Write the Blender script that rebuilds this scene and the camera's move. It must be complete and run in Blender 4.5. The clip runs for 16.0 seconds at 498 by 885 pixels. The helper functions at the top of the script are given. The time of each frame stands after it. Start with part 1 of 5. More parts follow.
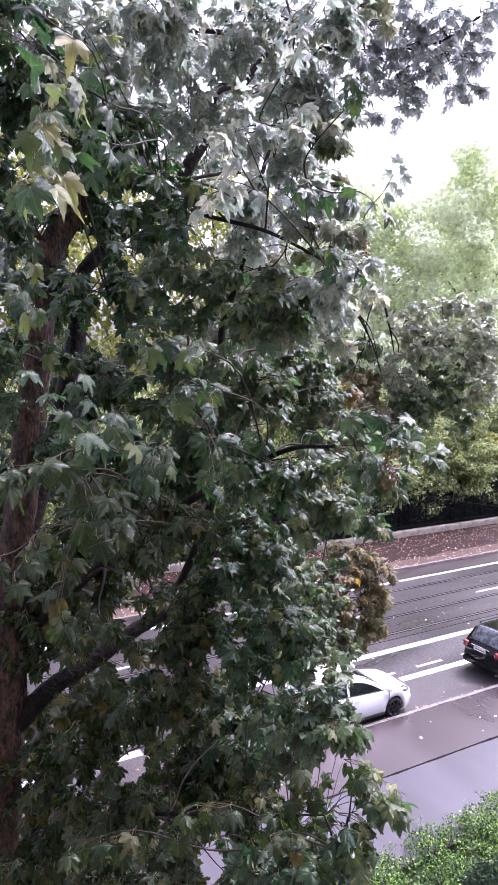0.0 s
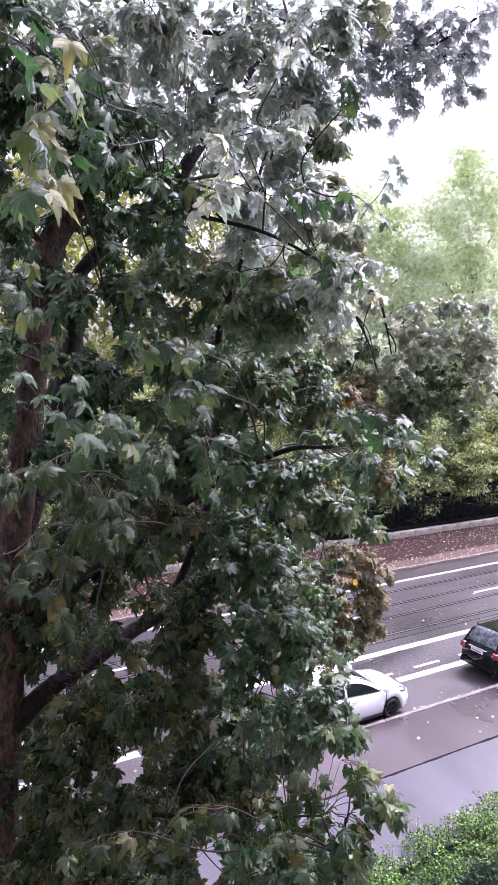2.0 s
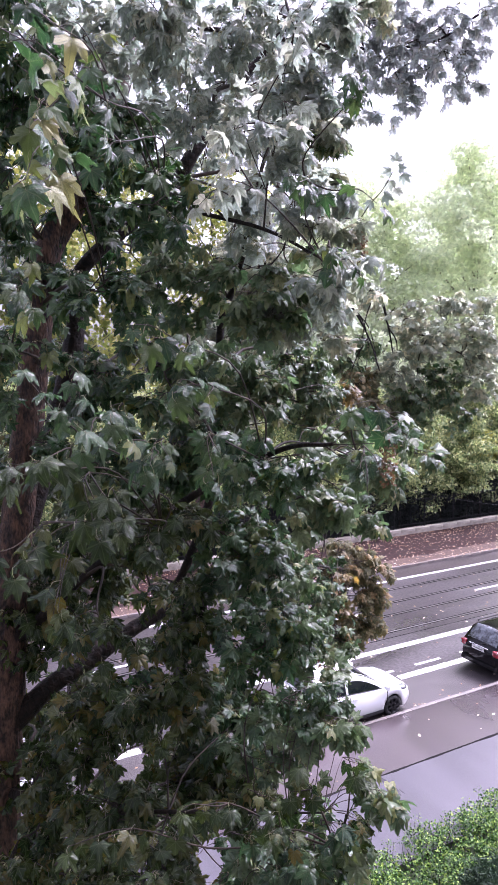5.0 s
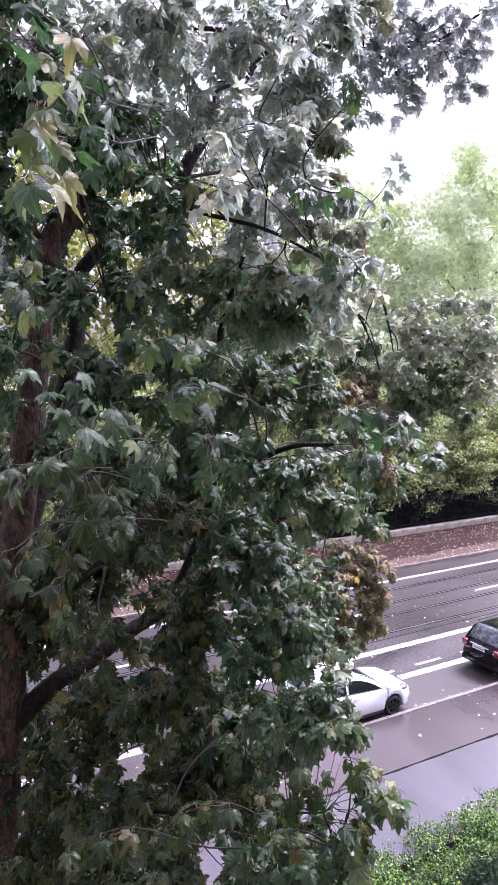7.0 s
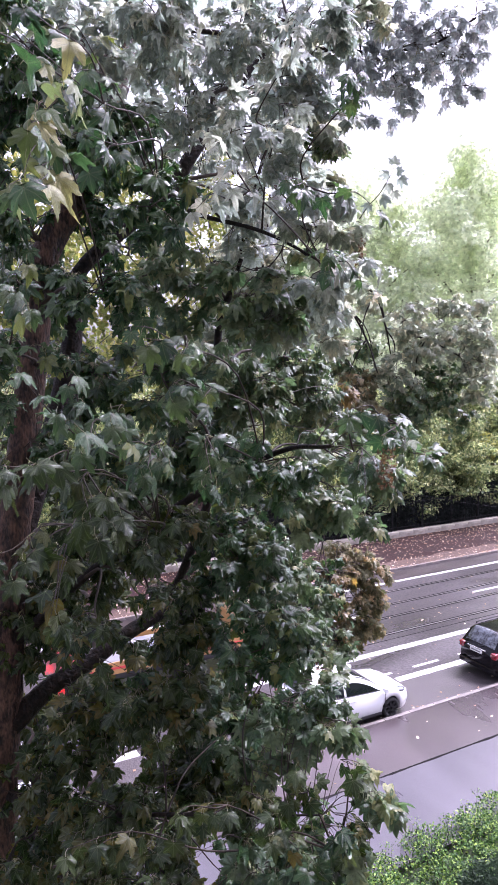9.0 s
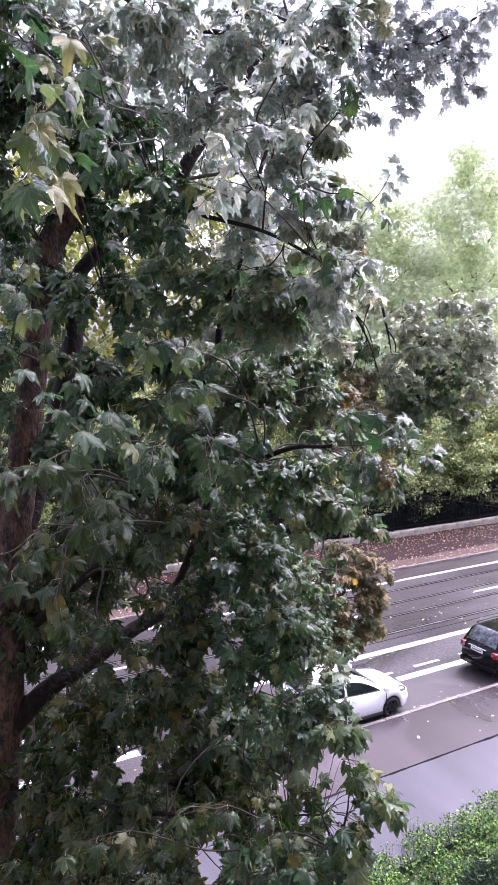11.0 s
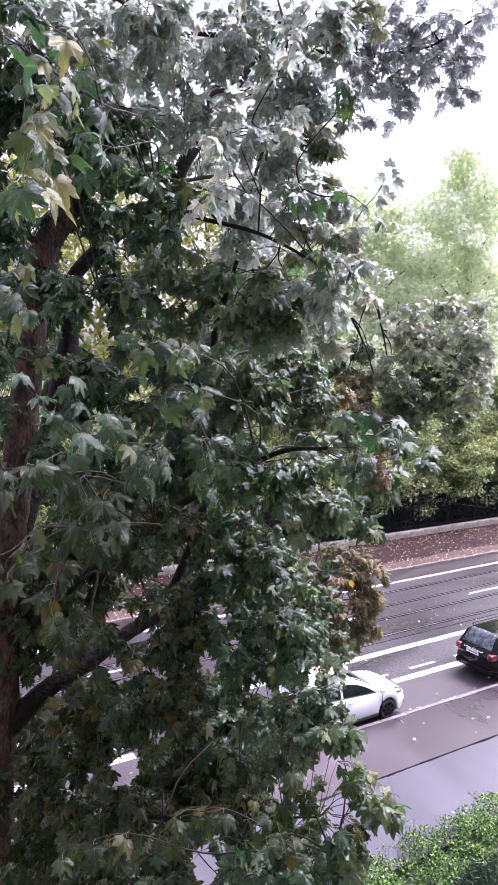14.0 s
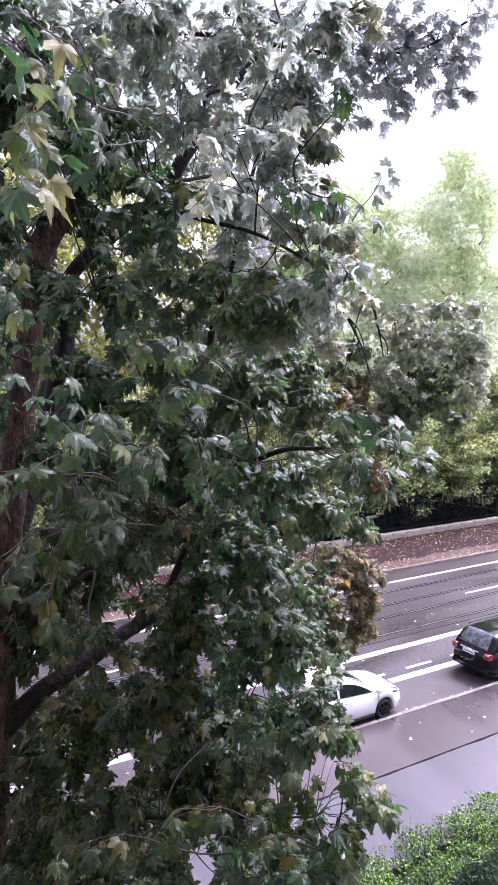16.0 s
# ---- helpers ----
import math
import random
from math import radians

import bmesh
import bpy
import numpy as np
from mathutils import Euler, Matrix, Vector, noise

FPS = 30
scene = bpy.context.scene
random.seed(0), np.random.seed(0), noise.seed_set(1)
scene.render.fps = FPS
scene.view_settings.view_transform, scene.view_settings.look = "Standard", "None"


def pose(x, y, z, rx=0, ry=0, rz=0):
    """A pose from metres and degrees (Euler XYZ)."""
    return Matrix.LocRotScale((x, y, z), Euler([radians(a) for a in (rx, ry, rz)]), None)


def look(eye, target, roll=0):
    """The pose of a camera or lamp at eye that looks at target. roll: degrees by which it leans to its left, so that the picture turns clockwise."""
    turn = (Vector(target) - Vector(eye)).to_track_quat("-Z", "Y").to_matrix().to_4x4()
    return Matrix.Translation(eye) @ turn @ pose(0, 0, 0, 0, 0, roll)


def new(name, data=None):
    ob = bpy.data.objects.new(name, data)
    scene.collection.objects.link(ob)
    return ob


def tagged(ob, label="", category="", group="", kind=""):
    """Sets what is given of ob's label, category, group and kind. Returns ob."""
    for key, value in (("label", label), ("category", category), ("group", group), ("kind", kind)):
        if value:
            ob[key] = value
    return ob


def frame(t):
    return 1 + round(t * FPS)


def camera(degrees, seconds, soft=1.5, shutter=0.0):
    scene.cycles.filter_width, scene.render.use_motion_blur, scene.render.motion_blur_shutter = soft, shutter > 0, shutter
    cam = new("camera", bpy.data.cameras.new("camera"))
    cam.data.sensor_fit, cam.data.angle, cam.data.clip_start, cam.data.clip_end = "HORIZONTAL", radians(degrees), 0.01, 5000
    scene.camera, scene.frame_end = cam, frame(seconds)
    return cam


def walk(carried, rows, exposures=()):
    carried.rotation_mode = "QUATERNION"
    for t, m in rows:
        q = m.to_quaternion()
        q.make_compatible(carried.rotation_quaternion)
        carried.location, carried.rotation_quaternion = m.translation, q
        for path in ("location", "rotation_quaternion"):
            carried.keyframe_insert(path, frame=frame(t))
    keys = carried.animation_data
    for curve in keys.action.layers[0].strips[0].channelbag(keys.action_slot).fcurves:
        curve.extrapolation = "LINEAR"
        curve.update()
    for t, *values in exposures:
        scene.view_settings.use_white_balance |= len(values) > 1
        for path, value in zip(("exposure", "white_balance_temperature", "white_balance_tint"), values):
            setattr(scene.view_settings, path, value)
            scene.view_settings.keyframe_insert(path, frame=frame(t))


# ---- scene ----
# ======== camera: held still at an upper window, with a slight hand drift ========
cam = camera(40.0, 16.0, soft=0.6, shutter=0.5)
EYE = (0.0, 0.0, 10.53)
PATH = [(0, 83.970, -28.670), (0.5, 83.970, -28.599), (1, 83.935, -28.597), (1.5, 84.041, -28.741), (2, 84.041, -28.888),
        (2.5, 83.828, -28.888), (3, 83.861, -28.817), (3.5, 83.899, -28.888), (4, 83.861, -28.814), (6.5, 83.826, -28.779),
        (7, 83.828, -28.746), (7.5, 83.717, -28.812), (8, 83.788, -28.852), (8.5, 83.899, -28.958), (9, 84.005, -28.961),
        (11.5, 83.970, -28.888), (12, 84.043, -28.958), (12.5, 84.079, -29.181), (13, 84.150, -29.287), (13.5, 84.150, -29.323),
        (14, 84.147, -29.249), (14.5, 84.405, -29.394), (15, 84.079, -29.502), (15.5, 84.223, -29.469), (16, 84.152, -29.540)]
walk(cam, [(t, pose(*EYE, rx, 0, rz)) for t, rx, rz in PATH],
     exposures=[(0, 1.67, 5700, 37), (16, 1.67, 5700, 37)])

# ======== overcast daylight ========
SUN_UP, SUN_TURN = radians(54), radians(84)
world = bpy.data.worlds.new("overcast_sky")
scene.world = world
world.use_nodes = True
wn, wl = world.node_tree.nodes, world.node_tree.links
sky = wn.new("ShaderNodeTexSky")
sky.sky_type, sky.sun_disc = "NISHITA", False
sky.sun_elevation, sky.sun_rotation = SUN_UP, SUN_TURN
sky.air_density, sky.dust_density, sky.ozone_density = 1.0, 6.0, 1.0
grey = wn.new("ShaderNodeHueSaturation")
grey.inputs["Saturation"].default_value = 0.22
wl.new(sky.outputs[0], grey.inputs["Color"])
wl.new(grey.outputs[0], wn["Background"].inputs["Color"])
wn["Background"].inputs["Strength"].default_value = 0.15
lamp = bpy.data.lights.new("sun", "SUN")
lamp.energy, lamp.angle, lamp.color = 1.5, radians(20), (1.0, 0.96, 0.9)
sun = new("sun", lamp)
sun.matrix_world = look((20 * math.sin(SUN_TURN), 20 * math.cos(SUN_TURN), 20 * math.tan(SUN_UP)), (0, 0, 0))


# ======== materials ========
def principled(name):
    m = bpy.data.materials.new(name)
    m.use_nodes = True
    return m, m.node_tree.nodes, m.node_tree.links, m.node_tree.nodes["Principled BSDF"]


def surface(name, a, b, scale=4.0, rough=(0.5, 0.7), bump=0.2, fine=60.0, metal=0.0, coat=0.0, spread=(0.35, 0.65), stretch=(1, 1, 1), speck=0.5, shine=0.5, relief=0.01):
    """Two colours mixed by noise at two scales, with roughness and relief from the same noise."""
    m, n, l, p = principled(name)
    co = n.new("ShaderNodeTexCoord")
    mp = n.new("ShaderNodeMapping")
    mp.inputs["Scale"].default_value = stretch
    l.new(co.outputs["Object"], mp.inputs["Vector"])
    big, small = n.new("ShaderNodeTexNoise"), n.new("ShaderNodeTexNoise")
    big.inputs["Scale"].default_value, big.inputs["Detail"].default_value = scale, 5
    small.inputs["Scale"].default_value, small.inputs["Detail"].default_value = fine, 3
    l.new(mp.outputs[0], big.inputs["Vector"])
    l.new(mp.outputs[0], small.inputs["Vector"])
    mixv = n.new("ShaderNodeMix")
    mixv.inputs[0].default_value = speck * 0.6
    l.new(big.outputs[0], mixv.inputs[2])
    l.new(small.outputs[0], mixv.inputs[3])
    ramp = n.new("ShaderNodeValToRGB")
    ramp.color_ramp.elements[0].position, ramp.color_ramp.elements[1].position = spread
    ramp.color_ramp.elements[0].color, ramp.color_ramp.elements[1].color = (*a, 1), (*b, 1)
    l.new(mixv.outputs[0], ramp.inputs[0])
    l.new(ramp.outputs[0], p.inputs["Base Color"])
    rr = n.new("ShaderNodeMapRange")
    rr.interpolation_type = "SMOOTHSTEP"
    rr.inputs["From Min"].default_value, rr.inputs["From Max"].default_value = 0.15, 0.85
    rr.inputs["To Min"].default_value, rr.inputs["To Max"].default_value = rough
    l.new(big.outputs[0], rr.inputs["Value"])
    l.new(rr.outputs[0], p.inputs["Roughness"])
    p.inputs["Metallic"].default_value, p.inputs["Specular IOR Level"].default_value = metal, shine
    p.inputs["Coat Weight"].default_value = coat
    p.inputs["Coat Roughness"].default_value = 0.06
    if bump:
        bp = n.new("ShaderNodeBump")
        bp.inputs["Strength"].default_value, bp.inputs["Distance"].default_value = bump, relief
        l.new(mixv.outputs[0] if relief > 0.01 else small.outputs[0], bp.inputs["Height"])
        l.new(bp.outputs[0], p.inputs["Normal"])
    return m


def leaf_material(name, colours, rough=0.32, through_light=0.25, veins=True, gloss=0.55, wet=0.05):
    """Leaf skin: colour differs leaf by leaf, pale veins, blotches, light passing through."""
    m, n, l, p = principled(name)
    info, geo = n.new("ShaderNodeObjectInfo"), n.new("ShaderNodeNewGeometry")
    add = n.new("ShaderNodeMath")
    add.operation = "ADD"
    l.new(info.outputs["Random"], add.inputs[0])
    l.new(geo.outputs["Random Per Island"], add.inputs[1])
    fr = n.new("ShaderNodeMath")
    fr.operation = "FRACT"
    l.new(add.outputs[0], fr.inputs[0])
    ramp = n.new("ShaderNodeValToRGB")
    el = ramp.color_ramp.elements
    for i, (pos, c) in enumerate(colours):
        e = el[i] if i < 2 else el.new(pos)
        e.position, e.color = pos, (*c, 1)
    l.new(fr.outputs[0], ramp.inputs[0])
    co = n.new("ShaderNodeTexCoord")
    blot = n.new("ShaderNodeTexNoise")
    blot.inputs["Scale"].default_value, blot.inputs["Detail"].default_value = 42, 4
    l.new(co.outputs["Object"], blot.inputs["Vector"])
    hsv = n.new("ShaderNodeHueSaturation")
    vr = n.new("ShaderNodeMapRange")
    vr.inputs["From Min"].default_value, vr.inputs["From Max"].default_value = 0.3, 0.7
    vr.inputs["To Min"].default_value, vr.inputs["To Max"].default_value = 0.7, 1.3
    l.new(blot.outputs[0], vr.inputs["Value"])
    l.new(vr.outputs[0], hsv.inputs["Value"])
    l.new(ramp.outputs[0], hsv.inputs["Color"])
    colour = hsv.outputs[0]
    if veins:
        uv = n.new("ShaderNodeSeparateXYZ")
        l.new(co.outputs["UV"], uv.inputs[0])
        lines = []
        for deg in (90, 48, 132, 2, 178):
            mx, my, s, ab = (n.new("ShaderNodeMath") for _ in range(4))
            mx.operation = my.operation = "MULTIPLY"
            s.operation, ab.operation = "ADD", "ABSOLUTE"
            l.new(uv.outputs[0], mx.inputs[0])
            l.new(uv.outputs[1], my.inputs[0])
            mx.inputs[1].default_value, my.inputs[1].default_value = -math.sin(radians(deg)), math.cos(radians(deg))
            l.new(mx.outputs[0], s.inputs[0])
            l.new(my.outputs[0], s.inputs[1])
            l.new(s.outputs[0], ab.inputs[0])
            lines.append(ab.outputs[0])
        low = lines[0]
        for o in lines[1:]:
            mn = n.new("ShaderNodeMath")
            mn.operation = "MINIMUM"
            l.new(low, mn.inputs[0])
            l.new(o, mn.inputs[1])
            low = mn.outputs[0]
        vm = n.new("ShaderNodeMapRange")
        vm.inputs["From Min"].default_value, vm.inputs["From Max"].default_value = 0.008, 0.028
        vm.inputs["To Min"].default_value, vm.inputs["To Max"].default_value = 0.42, 0.0
        l.new(low, vm.inputs["Value"])
        mix = n.new("ShaderNodeMix")
        mix.data_type = "RGBA"
        l.new(vm.outputs[0], mix.inputs[0])
        l.new(colour, mix.inputs[6])
        mix.inputs[7].default_value = (0.12, 0.16, 0.07, 1)
        colour = mix.outputs[2]
    l.new(colour, p.inputs["Base Color"])
    p.inputs["Roughness"].default_value = rough
    p.inputs["Specular IOR Level"].default_value = (gloss if veins else 0.4) if rough < 0.6 else 0.2
    p.inputs["Coat Weight"].default_value, p.inputs["Coat Roughness"].default_value = (wet, 0.1) if veins else (0.0, 0.1)
    bp = n.new("ShaderNodeBump")
    bp.inputs["Strength"].default_value, bp.inputs["Distance"].default_value = 0.75, 0.007
    height = blot.outputs[0]
    if veins:
        pillow = n.new("ShaderNodeMapRange")
        pillow.inputs["From Max"].default_value, pillow.inputs["To Max"].default_value = 0.14, 0.9
        l.new(low, pillow.inputs["Value"])
        both = n.new("ShaderNodeMath")
        both.operation = "ADD"
        l.new(pillow.outputs[0], both.inputs[0])
        l.new(blot.outputs[0], both.inputs[1])
        # slanting side veins between the main ones
        far, slant, wave, ribs, rib_height = n.new("ShaderNodeVectorMath"), n.new("ShaderNodeMath"), n.new("ShaderNodeMath"), n.new("ShaderNodeMath"), n.new("ShaderNodeMath")
        far.operation, slant.operation, wave.operation, ribs.operation, rib_height.operation = "LENGTH", "MULTIPLY_ADD", "MULTIPLY", "SINE", "MULTIPLY_ADD"
        l.new(co.outputs["UV"], far.inputs[0])
        l.new(low, slant.inputs[0])
        slant.inputs[1].default_value = -0.9
        l.new(far.outputs["Value"], slant.inputs[2])
        l.new(slant.outputs[0], wave.inputs[0])
        wave.inputs[1].default_value = 58.0
        l.new(wave.outputs[0], ribs.inputs[0])
        l.new(ribs.outputs[0], rib_height.inputs[0])
        rib_height.inputs[1].default_value = 0.12
        l.new(both.outputs[0], rib_height.inputs[2])
        height = rib_height.outputs[0]
    l.new(height, bp.inputs["Height"])
    l.new(bp.outputs[0], p.inputs["Normal"])
    tr, ms = n.new("ShaderNodeBsdfTranslucent"), n.new("ShaderNodeMixShader")
    bright = n.new("ShaderNodeHueSaturation")
    bright.inputs["Value"].default_value, bright.inputs["Saturation"].default_value = 1.6, 1.15
    l.new(colour, bright.inputs["Color"])
    l.new(bright.outputs[0], tr.inputs["Color"])
    ms.inputs[0].default_value = through_light
    l.new(p.outputs[0], ms.inputs[1])
    l.new(tr.outputs[0], ms.inputs[2])
    l.new(ms.outputs[0], n["Material Output"].inputs["Surface"])
    return m


def plain(name, colour, rough=0.4, metal=0.0, coat=0.0, glow=0.0, shine=0.5):
    m, n, l, p = principled(name)
    p.inputs["Base Color"].default_value = (*colour, 1)
    p.inputs["Roughness"].default_value, p.inputs["Metallic"].default_value, p.inputs["Coat Weight"].default_value = rough, metal, coat
    p.inputs["Specular IOR Level"].default_value = shine
    if glow:
        p.inputs["Emission Color"].default_value = (*colour, 1)
        p.inputs["Emission Strength"].default_value = glow
    return m


ASPHALT = surface("wet_asphalt", (0.0158, 0.0137, 0.0151), (0.0864, 0.0742, 0.0806), 0.7, (0.22, 0.5), 0.7, 24, speck=1.3, spread=(0.4, 0.6), stretch=(0.25, 1, 1))
PARKING = surface("coarse_asphalt", (0.018, 0.0155, 0.0167), (0.1, 0.085, 0.088), 1.2, (0.35, 0.6), 0.4, 26, speck=1.5, spread=(0.4, 0.6))
FOOTWAY = surface("wet_footway", (0.03, 0.0268, 0.0315), (0.122, 0.113, 0.134), 0.4, (0.22, 0.42), 0.3, 35, speck=0.6, spread=(0.2, 0.8), stretch=(1.7, 0.4, 1))
FOOTWAY_PINK = surface("wet_reddish_footway", (0.022, 0.017, 0.018), (0.1, 0.078, 0.083), 0.4, (0.22, 0.44), 0.35, 35, speck=0.7, spread=(0.25, 0.75), stretch=(1.7, 0.4, 1))
SEAM = surface("dark_wet_seam", (0.006, 0.005, 0.006), (0.02, 0.017, 0.018), 4, (0.75, 0.95), 0.4, 40, shine=0.1)
KERB = surface("granite_kerb", (0.12, 0.105, 0.101), (0.27, 0.24, 0.225), 3, (0.4, 0.6), 0.3, 120)
PAINT = surface("road_paint", (0.4, 0.384, 0.384), (0.68, 0.664, 0.664), 6, (0.4, 0.6), 0.2, 60, spread=(0.2, 0.45))
RAIL = surface("rail_steel", (0.1, 0.093, 0.093), (0.3, 0.28, 0.28), 3, (0.25, 0.45), 0.1, 80, metal=0.8, stretch=(0.1, 1, 1))
GROOVE = surface("rail_groove", (0.006, 0.006, 0.007), (0.015, 0.015, 0.016), 5, (0.6, 0.9), 0.3, 60, shine=0.1)
SOIL = surface("leafy_soil", (0.01, 0.0052, 0.0052), (0.046, 0.021, 0.019), 0.9, (0.7, 0.9), 0.8, 9, speck=1.2, shine=0.15)
PATHDIRT = surface("sandy_dirt", (0.035, 0.0224, 0.0196), (0.14, 0.0945, 0.077), 0.9, (0.6, 0.9), 0.6, 10, speck=1.0, shine=0.2)
GRASS = surface("rough_grass", (0.02, 0.035, 0.012), (0.06, 0.08, 0.03), 0.8, (0.7, 0.9), 0.8, 30, speck=0.9)
WALLSTONE = surface("coping_stone", (0.28, 0.25, 0.205), (0.53, 0.48, 0.41), 2.5, (0.5, 0.8), 0.4, 60)
PLASTER = surface("facade_plaster", (0.4, 0.37, 0.32), (0.5, 0.47, 0.42), 0.8, (0.7, 0.9), 0.3, 80)
BARK = surface("wet_bark", (0.008, 0.005, 0.004), (0.15, 0.085, 0.058), 18, (0.5, 0.8), 1.0, 60, stretch=(1, 1, 0.38), speck=0.75, shine=0.3, spread=(0.42, 0.66), relief=0.05)
# Grey-green bark, paled so the limbs do not show dark in the crowns.
PARK_BARK = surface("paled_park_bark", (0.05, 0.055, 0.035), (0.15, 0.15, 0.1), 8, (0.6, 0.9), 0.6, 40, shine=0.2)
# Darkened copy of the bark: the limbs' silhouette shade is in the colour.
LIMB_BARK = surface("silhouette_limb_bark", (0.003, 0.0025, 0.002), (0.026, 0.017, 0.012), 22, (0.5, 0.8), 1.0, 60, speck=0.5, shine=0.2, spread=(0.42, 0.66), relief=0.04)
TWIG = surface("twig_bark", (0.014, 0.011, 0.009), (0.05, 0.037, 0.026), 12, (0.5, 0.8), 0.4, 80, shine=0.2)
PETIOLE = plain("leaf_stalk", (0.22, 0.22, 0.1), 0.4)
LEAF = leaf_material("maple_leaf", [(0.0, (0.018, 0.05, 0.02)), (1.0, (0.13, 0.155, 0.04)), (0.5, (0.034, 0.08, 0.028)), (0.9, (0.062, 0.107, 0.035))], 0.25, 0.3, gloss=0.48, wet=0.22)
# Paler copies of the maple leaf, with light and glare put into the colour.
LEAF_SUNLIT = leaf_material("maple_leaf_sunlit", [(0.0, (0.22, 0.26, 0.19)), (1.0, (0.48, 0.44, 0.3)), (0.5, (0.31, 0.34, 0.26)), (0.9, (0.4, 0.4, 0.29))], 0.36, 0.6, wet=0.15)
# Veiling glare over the overhang is painted into this grey-blue leaf colour.
LEAF_HAZED = leaf_material("maple_leaf_hazed", [(0.0, (0.34, 0.37, 0.37)), (1.0, (0.52, 0.5, 0.48)), (0.5, (0.4, 0.42, 0.42)), (0.9, (0.46, 0.46, 0.45))], 0.36, 0.78, wet=0.15)
LEAF_HALF_LIT = leaf_material("maple_leaf_half_lit", [(0.0, (0.05, 0.095, 0.045)), (1.0, (0.25, 0.26, 0.11)), (0.5, (0.1, 0.152, 0.072)), (0.9, (0.16, 0.2, 0.095))], 0.27, 0.45, wet=0.22)
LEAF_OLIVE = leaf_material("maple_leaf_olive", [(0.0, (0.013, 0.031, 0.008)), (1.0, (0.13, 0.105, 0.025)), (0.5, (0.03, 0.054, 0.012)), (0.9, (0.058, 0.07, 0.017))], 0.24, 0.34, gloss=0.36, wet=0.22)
# Lighter copy again: brightness of the high boughs painted into the leaf.
LEAF_LIT = leaf_material("maple_leaf_lit", [(0.0, (0.19, 0.23, 0.2)), (1.0, (0.42, 0.42, 0.32)), (0.5, (0.28, 0.32, 0.27)), (0.9, (0.35, 0.37, 0.3))], 0.34, 0.58, wet=0.2)
LEAF_YELLOW = leaf_material("maple_leaf_pale", [(0.0, (0.1, 0.15, 0.06)), (1.0, (0.36, 0.33, 0.13)), (0.6, (0.2, 0.24, 0.1))], 0.35, 0.35)
LEAF_RUST = leaf_material("maple_leaf_golden_brown", [(0.0, (0.1, 0.075, 0.03)), (1.0, (0.3, 0.2, 0.07)), (0.5, (0.19, 0.135, 0.05))], 0.35, 0.4, wet=0.2)
LEAF_BROWN = leaf_material("maple_leaf_browned", [(0.0, (0.11, 0.115, 0.055)), (1.0, (0.36, 0.25, 0.13)), (0.5, (0.18, 0.165, 0.085)), (0.8, (0.26, 0.215, 0.115))], 0.38, 0.42)
SEED = leaf_material("maple_seed", [(0.0, (0.07, 0.038, 0.02)), (1.0, (0.2, 0.12, 0.055)), (0.5, (0.13, 0.075, 0.035))], 0.4, 0.3, False)
LEAF_PARK = leaf_material("park_tree_leaf", [(0.0, (0.05, 0.085, 0.035)), (1.0, (0.54, 0.54, 0.28)), (0.5, (0.25, 0.31, 0.14))], 0.4, 0.48, False)
# Distant crowns: haze is put into the leaf colour itself.
LEAF_FAR_HAZE = leaf_material("hazed_far_tree_leaf", [(0.0, (0.44, 0.48, 0.36)), (1.0, (0.7, 0.72, 0.58)), (0.5, (0.58, 0.62, 0.48))], 0.4, 0.6, False)
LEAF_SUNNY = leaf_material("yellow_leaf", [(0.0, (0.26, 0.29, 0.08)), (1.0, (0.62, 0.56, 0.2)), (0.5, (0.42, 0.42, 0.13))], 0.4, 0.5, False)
LEAF_GOLD = leaf_material("golden_leaf", [(0.0, (0.12, 0.15, 0.05)), (1.0, (0.36, 0.33, 0.12)), (0.5, (0.22, 0.25, 0.08))], 0.4, 0.5, False)
LEAF_HEDGE = leaf_material("hedge_leaf", [(0.0, (0.012, 0.034, 0.008)), (1.0, (0.38, 0.5, 0.11)), (0.5, (0.045, 0.115, 0.022)), (0.8, (0.14, 0.25, 0.05))], 0.58, 0.22, False)
# Near-black leaf: shade under the overhanging trees is put into its colour.
LEAF_SHADED = leaf_material("shaded_hedge_leaf", [(0.0, (0.006, 0.009, 0.008)), (1.0, (0.02, 0.028, 0.022)), (0.5, (0.011, 0.016, 0.013))], 0.8, 0.1, False)
NEEDLE = leaf_material("juniper_needle", [(0.0, (0.02, 0.045, 0.022)), (1.0, (0.05, 0.085, 0.04)), (0.5, (0.03, 0.06, 0.03))], 0.5, 0.15, False)
LITTER = leaf_material("fallen_leaf", [(0.0, (0.2, 0.09, 0.05)), (1.0, (0.8, 0.65, 0.5)), (0.5, (0.5, 0.34, 0.2)), (0.75, (0.75, 0.6, 0.45))], 0.35, 0.1, False)
FENCE = surface("black_fence_paint", (0.006, 0.006, 0.007), (0.014, 0.014, 0.015), 4, (0.5, 0.7), 0.1, 60, shine=0.15)
WHITE = plain("white_car_paint", (0.82, 0.83, 0.85), 0.25, 0, 1.0)
BLACK = plain("black_car_paint", (0.004, 0.004, 0.005), 0.08, 0, 0.0, 0, 0.28)
BLUE = plain("blue_car_paint", (0.001, 0.028, 0.14), 0.3, 0.0, 0.08, 0, 0.3)
SILVER = plain("silver_strip", (0.72, 0.74, 0.78), 0.35)
# Cloudy grey painted into the pane stands for reflections and the interior.
REAR_GLASS = surface("rear_glass_painted_reflection", (0.01, 0.012, 0.016), (0.17, 0.19, 0.22), 5.0, (0.05, 0.08), 0, 14, coat=0.8, spread=(0.4, 0.66))
CREAM = plain("cream_van_paint", (0.62, 0.5, 0.34), 0.35, 0, 0.5)
